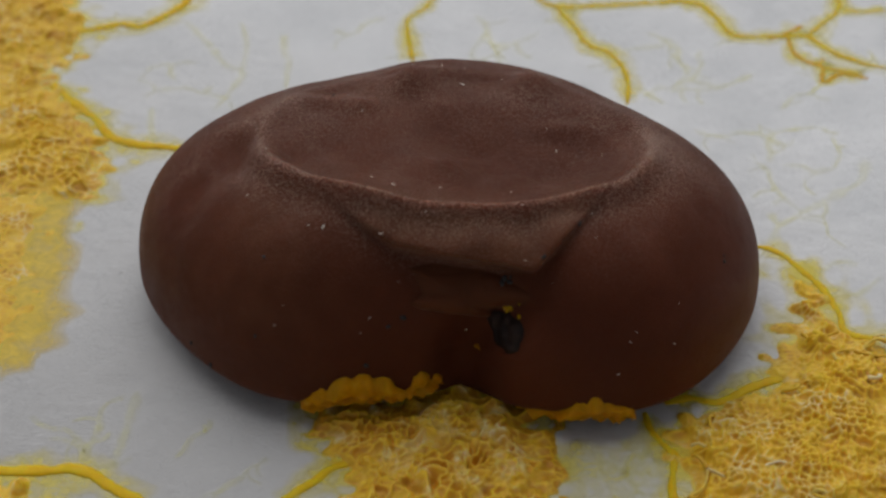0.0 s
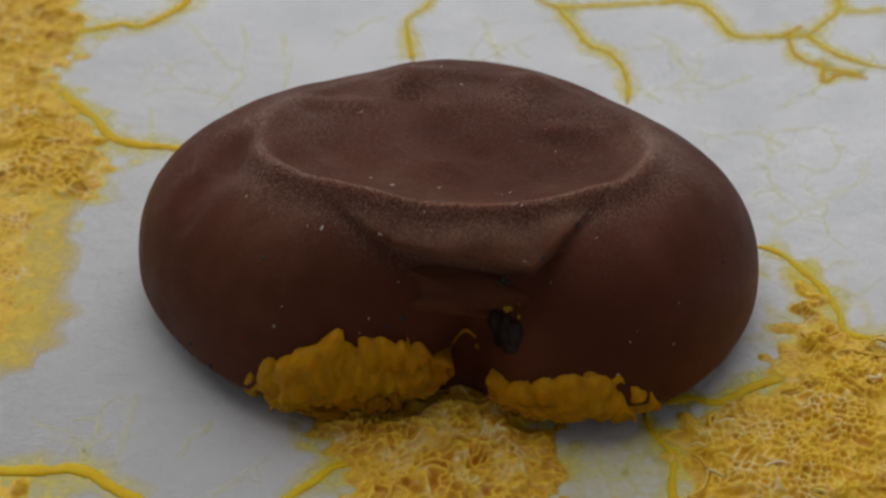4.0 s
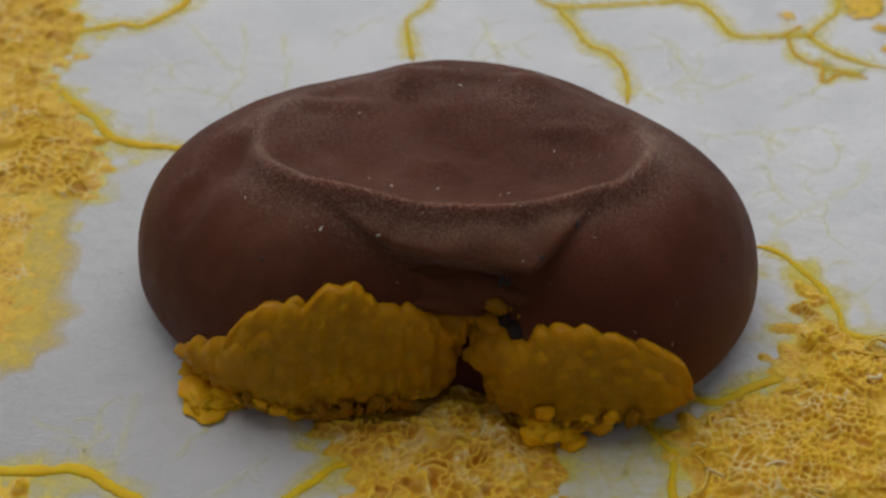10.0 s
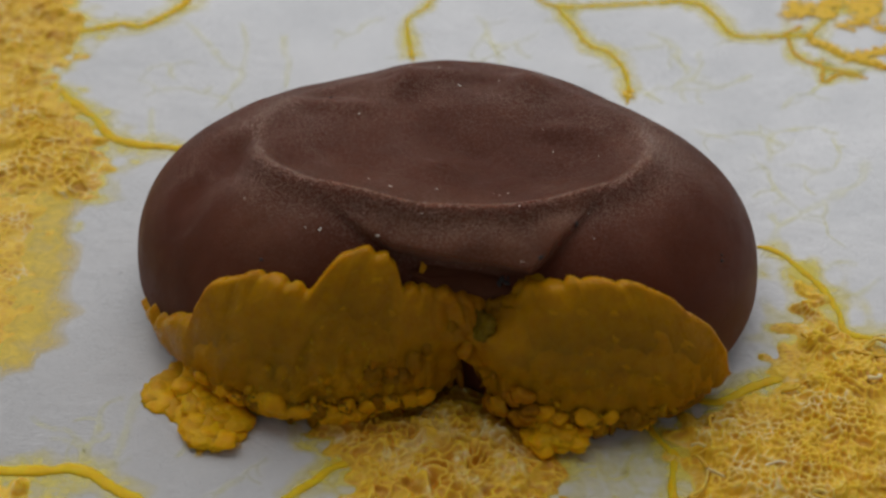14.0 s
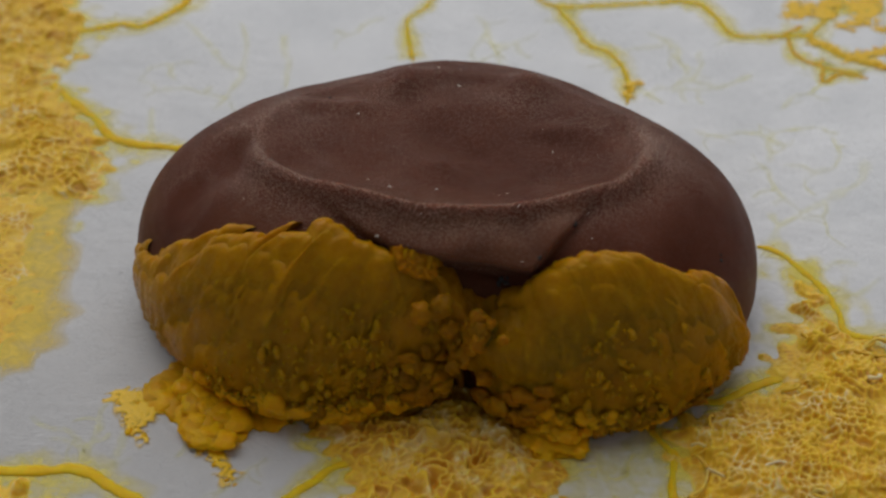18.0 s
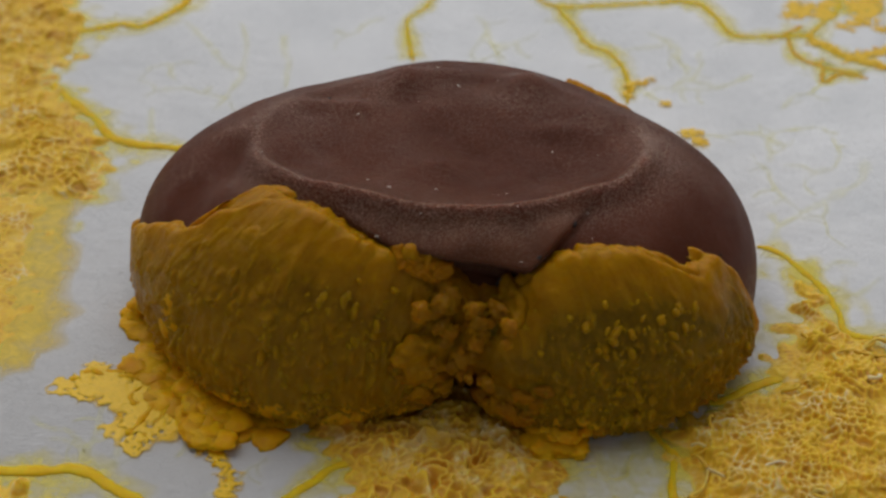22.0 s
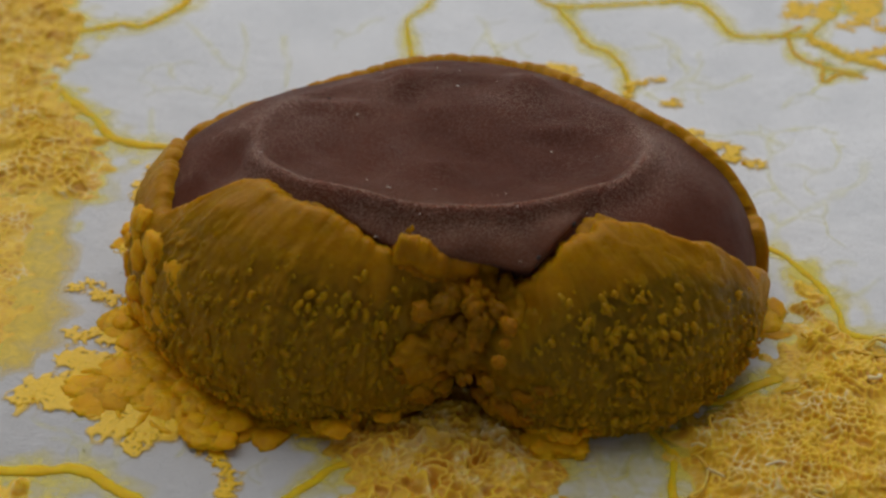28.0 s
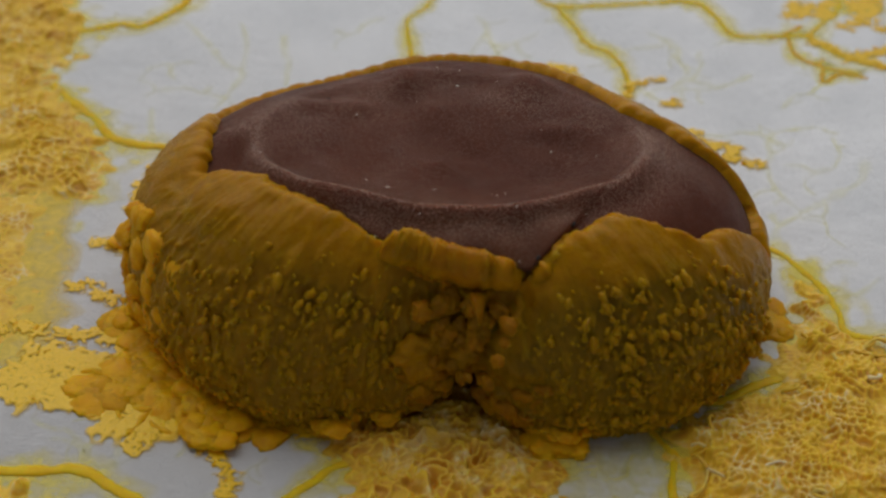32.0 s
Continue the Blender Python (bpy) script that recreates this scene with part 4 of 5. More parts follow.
# shelves that overhang the hollow in the cleft
for deg0, wide, a0, a1, n, t0, t1 in ((259, 4, -0.02, 0.14, 26, 14.5, 21.0), (286, 3, -0.16, 0.08, 22, 10.0, 18.0), (270, 4, 0.22, 0.34, 18, 16.0, 22.0)):
    for k in range(n):
        deg, a = rng.gauss(deg0, wide), rng.uniform(a0, a1)
        ob = part("lump", SHELVES[rng.randrange(5)], side_of(deg))
        s = rng.uniform(0.55, 1.05)
        ob.scale = (s, s * rng.uniform(0.6, 0.9), s)
        MOVES.append((ob, deg, a, rng.uniform(t0, t1), rng.gauss(0, 25), rng.uniform(0.75, 1.25) if a > 0.16 else rng.uniform(0.85, 1.6), 4.6))
# frilled skirt along the lower edge
SKIRT = [frill("fan", FOOT if k % 2 else SWELL, 50 + k, 1.0, 9 + k, 0.5) for k in range(6)]
for k in range(54):
    deg = rng.choice((rng.uniform(222, 262), rng.uniform(284, 326)))
    a = max(low_edge(deg), -0.42) + rng.uniform(0.0, 0.16)
    t = arrival(deg, 0.1)
    if t is not None:
        ob = part("fan", SKIRT[rng.randrange(6)], side_of(deg))
        s = rng.uniform(0.6, 1.25)
        ob.scale = (s, s * 0.8, s)
        MOVES.append((ob, deg, a, min(max(t + 2, 10) + rng.uniform(0, 12), 28), rng.uniform(0, 360), rng.uniform(0.55, 0.95), 3.6))
# grape-like clusters that swell out over the cleft
GRAPES = [blob("lump", MUSTARD if k % 2 else AMBER, 70 + k, (0.9, 0.95, 0.65), 0.4, 1.3, 3, 0.25) for k in range(6)]
for deg0, wide, a0, a1, n, t0, t1, out in ((278, 3.5, 0.02, 0.34, 30, 8.5, 12.0, 1.1), (284, 2.5, 0.05, 0.45, 14, 10.0, 15.0, 0.8), (266, 4, 0.12, 0.40, 22, 13.0, 19.0, 0.9), (276, 4.0, 0.14, 0.40, 34, 15.0, 22.0, 4.7), (267, 3.5, 0.12, 0.36, 26, 16.0, 23.0, 3.2), (285, 3.5, 0.10, 0.38, 22, 16.0, 23.0, 4.1), (257, 4, 0.0, 0.25, 16, 15.0, 21.0, 0.75),
                                           (248, 3, 0.0, 0.12, 10, 9.0, 12.0, 0.7)):
    for k in range(n):
        deg, a = rng.gauss(deg0, wide), rng.uniform(a0, a1)
        ob = part("lump", GRAPES[rng.randrange(6)], side_of(deg))
        s = rng.uniform(0.35, 0.85)
        ob.scale = (s, s * rng.uniform(0.85, 1.2), s)
        MOVES.append((ob, deg, max(a, low_edge(deg) - 0.06), rng.uniform(t0, t1), rng.uniform(0, 360), out * (rng.uniform(0.6, 0.95) if out < 2 else rng.uniform(0.72, 0.98)), 4.0 + max(0.0, out - 2)))

# ragged fringe that hangs from the lower edge
HANGS = []
TEETH = [blob("tooth", MUSTARD, 180 + k, (0.24, 0.24, 0.8), 0.4, 1.1, 2) for k in range(4)]
for k in range(46):
    deg = rng.uniform(226, 318)
    a = max(low_edge(deg), -0.22) - rng.uniform(-0.04, 0.10)
    t = arrival(deg, 0.1)
    if t is not None:
        p, n, _, _, _ = cap_frame(radians(deg), a)
        p = p + n * rng.uniform(0.4, 0.9)
        ob = part("tooth", TEETH[rng.randrange(4)], side_of(deg))
        s = rng.uniform(0.6, 1.5)
        ob.scale = (s, s, s * rng.uniform(0.7, 1.3))
        HANGS.append((ob, pose(p[0] * MM, p[1] * MM, (p[2] - 0.45 * s) * MM, rng.uniform(-15, 15), rng.uniform(-15, 15), 0), min(max(t, 9) + rng.uniform(0, 9), 29)))

# the hollow at the foot of the cleft stays open
for move in [v for v in MOVES if (abs(v[1] - 275) < 6.5 and v[2] < 0.11) or (252 < v[1] < 292 and v[2] < low_edge(v[1]) + 0.04)]:
    MOVES.remove(move)
    bpy.data.objects.remove(move[0])

# ---- veins on the paper ----
def vein_thing(name, label, group=""):
    return thing(name, label, "slime vein", group or "slime veins")


def vein(owner, radius, *points, material=VEIN, flat=0.30, name="vein"):
    line = smooth_line(points)
    seed = len(bpy.data.meshes) % 97
    if material is PALE:
        return part(name, ribbon(name, line, radius * 2.4, TRACE, seed), owner)
    part("halo", ribbon("halo", line, radius * 2.6 + 0.55, HALO, seed), owner, "pale yellow stain along the vein")
    radius *= 0.82 if points[0][1] > 25 else 1.0
    v, f = strand(line, radius, seed, flat=flat)
    whole = part(name, mesh_of(name, v, f, material), owner)
    twigs = random.Random(seed)
    for k in range(max(2, len(line) // 6)):
        i = twigs.randrange(2, len(line) - 2)
        d = line[i + 1] - line[i - 1]
        d = d / (np.linalg.norm(d) + 1e-9)
        out = np.array((-d[1], d[0])) * twigs.choice((-1, 1)) + d * twigs.uniform(-0.8, 0.8)
        reach = twigs.uniform(0.7, 2.8)
        bend = np.array((twigs.uniform(-0.5, 0.5), twigs.uniform(-0.5, 0.5)))
        twig = smooth_line([line[i], line[i] + out * reach * 0.5 + bend * 0.4, line[i] + out * reach + bend], 0.2)
        part("twig", ribbon("twig", twig, twigs.uniform(0.16, 0.34), TRACE, seed + k), whole, "faint yellow side twig")
    return whole


net = vein_thing("slime_vein", "thick yellow slime vein on white paper")
vein(net, 0.46, (-34.7, 32.9), (-33.5, 33.4), (-30.4, 34.4), (-28.7, 33.9), (-26.6, 35.9), (-24.9, 38.1), (-23.8, 41.1))
net = vein_thing("slime_vein", "thick yellow slime vein running to the fungus")
vein(net, 0.46, (-35.3, 24.2), (-33.1, 21.0), (-31.1, 19.2), (-28.9, 15.7), (-26.3, 14.6), (-23.5, 14.3), (-21.5, 13.6))
net = vein_thing("slime_vein_network", "thin branching yellow slime veins on white paper")
vein(net, 0.33, (8.5, 40.0), (10.9, 37.7), (17.1, 38.1), (23.9, 38.5), (25.9, 35.9), (27.4, 32.5), (31.0, 32.3), (34.2, 32.3), (36.0, 29.9), (38.3, 28.0), (41.2, 26.6))
vein(net, 0.28, (10.9, 37.5), (12.1, 34.9), (13.5, 30.9), (15.7, 29.1), (16.7, 25.2), (16.5, 21.0))
vein(net, 0.25, (34.3, 32.7), (36.9, 35.9), (38.0, 37.9), (37.9, 40.0))
vein(net, 0.16, (37.9, 37.5), (39.7, 36.7), (42.5, 37.1))
net = vein_thing("slime_vein_network", "orange branching slime vein on white paper")
vein(net, 0.28, (30.5, 31.9), (32.1, 32.3), (32.5, 29.4), (33.6, 28.0), (34.8, 26.9), (34.6, 24.6), (36.4, 25.9), (38.7, 25.2), material=ORANGE)
vein(net, 0.28, (31.9, 32.5), (32.7, 33.1), (33.8, 34.3), material=ORANGE)
vein(net, 0.20, (34.9, 26.9), (36.5, 26.5), (38.5, 25.9), material=ORANGE)
vein(net, 0.18, (34.6, 27.4), (34.7, 27.8), (35.1, 28.6), material=ORANGE)
net = vein_thing("slime_vein", "thin yellow slime vein behind the fungus")
vein(net, 0.25, (-0.5, 40.0), (-1.8, 37.4), (-3.3, 35.4), (-3.3, 31.9), (-2.7, 28.0))
net = vein_thing("slime_vein_network", "yellow slime vein with pale side branches")
vein(net, 0.30, (25.7, 0.4), (27.2, -0.3), (28.9, -2.9), (30.2, -5.0), (30.9, -7.9), (31.4, -10.6), (34.3, -11.6))
vein(net, 0.22, (27.2, -0.1), (27.6, 2.7), (29.9, 4.7), (33.2, 7.4), (35.6, 9.5), (36.5, 12.8), material=PALE, flat=0.15)
vein(net, 0.19, (27.3, 5.0), (27.5, 4.0), (27.7, 3.0), material=PALE, flat=0.15)
vein(net, 0.15, (29.5, -4.0), (31.8, -1.8), (33.6, -2.1), material=PALE, flat=0.15)
vein(net, 0.15, (31.1, -6.0), (33.0, -5.8), (35.3, -3.6), material=PALE, flat=0.15)
net = vein_thing("slime_vein_network", "yellow slime veins at the edge of a sponge mat")
vein(net, 0.36, (16.5, -18.7), (18.4, -18.1), (20.5, -18.5), (22.3, -17.5), (23.6, -16.6), (26.3, -15.8), (28.2, -14.6))
vein(net, 0.30, (14.9, -19.7), (15.7, -22.7), (16.8, -24.5), (16.3, -27.4), (16.3, -29.6))
net = vein_thing("slime_vein", "thick curved yellow slime vein on white paper")
vein(net, 0.50, (-32.6, -25.8), (-29.4, -25.8), (-26.9, -25.8), (-24.8, -26.5), (-23.1, -27.7), (-21.1, -29.4))
net = vein_thing("slime_vein", "yellow slime vein joining a sponge mat")
vein(net, 0.32, (-11.5, -29.2), (-9.8, -27.5), (-7.9, -25.7), (-5.7, -24.2))
net = vein_thing("slime_trace", "faint pale yellow slime traces on white paper", "slime traces")
vein(net, 0.17, (-22.9, -17.2), (-23.1, -20.3), (-23.8, -25.8), material=PALE, flat=0.12, name="trace")
vein(net, 0.17, (-24.6, 35.4), (-21.8, 30.9), (-20.0, 27.5), (-18.3, 26.1), (-19.4, 22.6), (-20.5, 20.0), material=PALE, flat=0.12, name="trace")
vein(net, 0.14, (-18.4, 26.3), (-18.3, 30.9), (-19.1, 34.9), material=PALE, flat=0.12, name="trace")
vein(net, 0.14, (-26.0, 20.6), (-25.7, 17.0), (-25.1, 14.8), material=PALE, flat=0.12, name="trace")
vein(net, 0.14, (4.0, 33.4), (5.0, 29.7), (6.0, 28.2), material=PALE, flat=0.12, name="trace")
vein(net, 0.14, (15.7, 29.1), (17.6, 30.1), (20.9, 30.9), material=PALE, flat=0.12, name="trace")
vein(net, 0.15, (16.7, 24.2), (18.1, 22.9), (20.0, 21.0), material=PALE, flat=0.12, name="trace")

# fine faint traces that wander over the paper: start, heading in degrees, length
wander = random.Random(5)
net = vein_thing("slime_trace", "faint lemon-yellow web of old slime on white paper", "slime traces")
for x, y, heading, length in ((-30.5, -20.0, 300, 7), (-29.0, -22.5, 20, 8), (-26.0, -24.0, 80, 7), (-31.0, -24.0, 350, 6), (-29.5, 3.0, 250, 7), (-28.5, 12.0, 100, 8), (-27.0, 22.0, 60, 9), (-22.5, 28.0, 200, 7),
                              (-15.0, 33.0, 250, 10), (-10.0, 30.0, 80, 8), (3.0, 36.0, 300, 9), (9.0, 33.0, 200, 8), (19.0, 33.0, 320, 9), (24.0, 30.0, 250, 8), (28.5, 26.0, 200, 9), (22.0, 17.0, 340, 9),
                              (28.0, 12.0, 60, 9), (30.0, 4.0, 110, 9), (33.0, 0.0, 160, 7), (34.0, 16.0, 250, 8), (-19.5, -24.5, 60, 5), (-12.5, -24.5, 200, 6), (11.0, -24.0, 280, 6), (13.0, -27.0, 100, 6), (30.0, 20.0, 30, 9)):
    stem = [(x, y)]
    for k in range(6):
        heading += wander.uniform(-38, 38)
        x, y = x + length / 6 * math.cos(radians(heading)), y + length / 6 * math.sin(radians(heading))
        stem.append((x, y))
        if wander.random() < 0.5:
            side = heading + wander.choice((-1, 1)) * wander.uniform(35, 80)
            reach = wander.uniform(1.0, 3.2)
            branch = [(x, y), (x + 0.5 * reach * math.cos(radians(side)), y + 0.5 * reach * math.sin(radians(side))), (x + reach * math.cos(radians(side + 20)), y + reach * math.sin(radians(side + 20)))]
            part("trace", ribbon("trace", smooth_line(branch, 0.25), wander.uniform(0.14, 0.3), TRACE, len(bpy.data.meshes) % 97), net)
    part("trace", ribbon("trace", smooth_line(stem), wander.uniform(0.2, 0.42), TRACE, len(bpy.data.meshes) % 97), net)

# ---- slime that spreads over the paper: tongues of flat lobes ----
CREEPS = []
PADS = [pool("pad", PUDDLE, 90 + k, 0.17, 0.65 + 0.25 * (k % 3), 0.07) for k in range(8)]
BEADS = [blob("bead", GOLD, 150 + k, (0.34, 0.42, 0.24), 0.5, 1.2, 2) for k in range(4)]
MOUNDS = [blob("mound", GOLD if k % 2 else FOOT, 160 + k, (1.1, 1.1, 0.5), 0.38, 1.3, 3, 0.12) for k in range(7)]


def creep(owner, path, t0, t1, width, deep=False, ebb=0.00, up=0.0):
    """Slime along a path: pools, with mounds where it is deep; it reaches the path's end at t1."""
    line = smooth_line(path, 0.55)
    n = len(line)
    for i, (x, y) in enumerate(line):
        s = i / (n - 1)
        dx, dy = line[min(i + 1, n - 1)] - line[max(i - 1, 0)]
        size = math.hypot(dx, dy) or 1
        kinds = [(PADS, "pad")] + ([(BEADS, "bead")] if rng.random() < 0.35 else [])
        if deep:
            kinds = [(PADS, "pad")] * (i % 2) * (up < 1) + [(MOUNDS, "mound")] * 3
        elif width > 0.9:
            kinds += [(PADS, "pad")] * (i % 2)
        for shapes, name in kinds:
            off = rng.uniform(-0.85, 0.85) * width
            r = {"pad": rng.uniform(0.7, 1.1) * min(width, 1.5) + 0.2, "bead": rng.uniform(0.4, 1.0), "mound": rng.uniform(0.35, 0.9)}[name]
            ob = part(name, shapes[rng.randrange(len(shapes))], owner)
            if name == "mound" and up < 1 and rng.random() < 0.4:
                r = rng.uniform(1.1, 1.6)
            ob.scale = (r, r * rng.uniform(0.75, 1.2), 1.0 if name == "pad" else min(r, 0.85))
            CREEPS.append((ob, x - dy / size * off, y + dx / size * off, (0.0 if name == "pad" else up) + rng.uniform(0.0, 0.03 + 0.4 * up * (name != "pad")), rng.uniform(0, 360), dx / size * 0.8, dy / size * 0.8,
                           t0 + (t1 - t0) * s + rng.uniform(-0.3, 0.5), ebb))


foot = thing("slime_mould", "yellow slime mould foot spreading over white paper", "slime mould", "slime mould on the paper")
creep(foot, ((-16.2, -17.8), (-16.7, -20.3), (-17.0, -23.3)), 8, 12.5, 2.0, True, up=0.5)
creep(foot, ((-18.5, -15.0), (-19.5, -17.5), (-19.0, -19.5)), 9.5, 12.5, 1.9, True)
creep(foot, ((-18.0, -16.5), (-20.5, -17.8), (-22.8, -20.0), (-23.6, -17.8)), 14, 17, 1.1)
creep(foot, ((-22.7, -20.3), (-22.0, -23.3), (-22.5, -23.9)), 16, 18, 0.8)
creep(foot, ((-16.2, -22.7), (-15.6, -25.7), (-15.2, -28.5)), 14, 18, 0.9)
creep(foot, ((-14.0, -18.5), (-13.0, -20.5), (-13.5, -22.0)), 13, 18, 1.2, True)
creep(foot, ((-23.1, -17.2), (-26.1, -16.5), (-28.5, -18.1)), 18, 22, 1.5)
creep(foot, ((-20.3, -19.7), (-21.7, -21.5), (-25.2, -20.3)), 18, 22, 1.3)
creep(foot, ((-28.5, -18.1), (-30.7, -17.2), (-32.4, -17.2)), 23, 28, 1.4)
creep(foot, ((-20.9, -13.9), (-22.9, -15.2), (-24.7, -17.8), (-26.9, -17.2)), 20, 24, 1.3, True)
creep(foot, ((-20.0, -13.9), (-22.9, -11.3), (-25.2, -8.6)), 20, 23, 1.1, True)
creep(foot, ((-25.3, -7.5), (-26.6, -5.8), (-29.5, -4.3)), 23, 27.5, 0.7)
creep(foot, ((-24.2, -11.3), (-28.2, -10.6), (-31.7, -10.6), (-34.5, -9.6)), 25, 30, 0.8)
creep(foot, ((-24.0, -14.0), (-28.0, -13.5), (-31.5, -13.5)), 24, 29, 1.1)
creep(foot, ((-19.0, -16.0), (-21.0, -17.0), (-22.0, -18.5)), 18, 22, 1.8, True)
creep(foot, ((-18.0, -19.0), (-20.0, -21.0), (-22.5, -22.0)), 20, 24, 1.3)
creep(foot, ((-22.5, -9.0), (-23.5, -12.0), (-23.5, -15.0)), 20, 25, 1.4, True)
creep(foot, ((-26.0, -15.5), (-29.0, -15.5), (-33.0, -15.0)), 25, 31, 1.2)
creep(foot, ((-12.0, -19.0), (-11.0, -20.5), (-9.0, -20.8)), 18, 25, 1.0, True)
fibres = random.Random(21)
for k in range(16):
    w = radians(fibres.uniform(165, 262))
    x, y = -19.5 + 2.5 * math.cos(w), -15.5 + 2.5 * math.sin(w)
    span = fibres.uniform(1.5, 4.5)
    bend = fibres.uniform(-0.5, 0.5)
    line = smooth_line([(0, 0), (span * 0.5 * math.cos(w + bend), span * 0.5 * math.sin(w + bend)), (span * math.cos(w), span * math.sin(w)),
                        (span * 1.3 * math.cos(w - bend), span * 1.3 * math.sin(w - bend))], 0.3)
    v, f = strand(line, fibres.uniform(0.12, 0.32), k + 5, sides=8, flat=0.7, taper=(0.9, 0.7), wobble=0.5)
    ob = part("fibre", mesh_of("fibre", v, f, GOLD), foot)
    CREEPS.append((ob, x, y, 0.05, 0.0, 1.2 * math.cos(w), 1.2 * math.sin(w), fibres.uniform(17, 29), 0.0))
flank = thing("slime_mould", "yellow slime mould lobes creeping along the fungus flank", "slime mould", "slime mould on the paper")
creep(flank, ((-23.5, 1.6), (-25.5, 0.1), (-28.4, 0.8)), 25, 29, 0.8)
creep(flank, ((-23.9, 11.1), (-25.2, 8.0), (-25.0, 3.1)), 24, 29, 1.0)
front_foot = thing("slime_mould", "orange slime mould drip between the fungus and a sponge mat", "slime mould", "slime mould on the paper")
creep(front_foot, ((6.6, -19.0), (6.9, -21.5), (8.3, -23.0), (10.0, -22.6)), 8, 11.5, 1.5, True, up=1.2)
creep(front_foot, ((9.5, -22.0), (12.0, -21.6), (14.0, -20.8)), 14, 18, 0.6, True, up=1.2)
creep(front_foot, ((-7.7, -19.0), (-8.9, -21.0), (-7.5, -22.9)), 22, 26, 0.9, True, up=1.2)
creep(front_foot, ((-5.0, -18.5), (-4.0, -20.5), (-4.3, -22.0)), 23, 27, 0.6, True, up=1.2)
spike = part("drip", blob("drip", MUSTARD, 171, (0.38, 0.34, 1.9), 0.35, 1.1, 3), front_foot)
CREEPS.append((spike, 7.3, -22.3, 1.3, 0.0, 0.2, -0.8, 16.0, 0.0))
for k, (x, y) in enumerate(((-5.8, -21.6), (-4.4, -21.2), (-3.2, -20.8), (-7.2, -21.4))):
    spike = part("drip", blob("drip", MUSTARD, 172 + k, (0.3, 0.3, 1.5), 0.4, 1.2, 3), front_foot)
    CREEPS.append((spike, x, y, 1.0, 30.0 * k, 0.2, -0.8, 23.0 + k, 0.0))
pool = thing("slime_mould", "thin yellow slime mould pool between paper veins", "slime mould", "slime mould on the paper")
creep(pool, ((42.5, 39.5), (40.5, 38.0), (39.5, 37.2)), 5, 8, 1.3, ebb=0.10)
creep(pool, ((33.1, 35.9), (33.6, 37.5), (35.4, 36.9), (37.6, 37.4)), 9, 13, 1.1, ebb=0.11)
creep(pool, ((42.0, 34.0), (40.0, 34.5), (37.6, 33.9)), 8, 12, 0.7, ebb=0.09)
creep(pool, ((42.0, 31.0), (40.0, 29.5), (38.0, 29.0)), 8, 12, 0.7, ebb=0.05)
creep(pool, ((34.3, 32.3), (36.2, 30.2), (38.3, 28.3), (41.0, 26.8)), 9, 13, 0.6, ebb=0.05)
rear = thing("slime_mould", "yellow slime mould patches behind the fungus", "slime mould", "slime mould on the paper")
creep(rear, ((16.5, 22.5), (17.2, 24.2), (19.6, 25.2)), 10, 22, 0.45)
creep(rear, ((20.0, 21.0), (20.8, 21.5)), 21, 23, 0.5)
creep(rear, ((9.1, 26.1), (10.4, 27.2), (11.7, 25.5)), 21, 24, 1.0, ebb=0.05)
creep(rear, ((21.6, 15.7), (23.9, 14.5), (25.2, 12.8)), 20, 24, 0.9)
creep(rear, ((24.2, 12.8), (26.1, 12.3), (27.0, 11.5)), 24, 27, 0.6)
creep(rear, ((25.4, -8.0), (25.8, -10.6)), 26, 28, 0.6, True)

# thick drooping clumps at the foot: centre line, height, when
CLUMPS = [blob("clump", GOLD, 190 + k, (1.0, 1.05, 0.6), 0.35, 1.1, 3, 0.15) for k in range(6)]
for owner, (x0, y0), (x1, y1), wide, n, t0, t1, sink in ((front_foot, (7.0, -21.2), (8.8, -24.0), 1.3, 36, 7.5, 10.5, 0.7), (foot, (-17.6, -17.0), (-15.6, -23.0), 1.3, 20, 8.0, 12.3, 0.35),
                                                         (foot, (-18.6, -15.8), (-18.3, -19.0), 0.9, 14, 9.5, 12.5, 0.25),
                                                         (flank, (-23.6, 3.2), (-26.6, 0.6), 0.7, 18, 24.5, 28.0, 0.0), (flank, (-23.2, 10.5), (-24.6, 4.0), 0.7, 18, 24.0, 28.5, 0.0), (foot, (-23.0, -8.0), (-25.0, -10.0), 0.8, 12, 20.0, 24.0, 0.0)):
    for k in range(n):
        s = rng.random()
        ob = part("clump", CLUMPS[rng.randrange(6)], owner)
        r = rng.uniform(0.5, 1.0)
        ob.scale = (r, r, r * rng.uniform(0.8, 1.1))
        CREEPS.append((ob, x0 + (x1 - x0) * s + rng.uniform(-wide, wide), y0 + (y1 - y0) * s + rng.uniform(-wide, wide) * 0.6, (1 - 0.8 * s) * rng.uniform(0.1, 1.4) + (0.6 if owner is front_foot else 0.0), rng.uniform(0, 360),
                       (x1 - x0) * 0.2, (y1 - y0) * 0.2, t0 + (t1 - t0) * s + rng.uniform(-0.3, 0.3), sink))

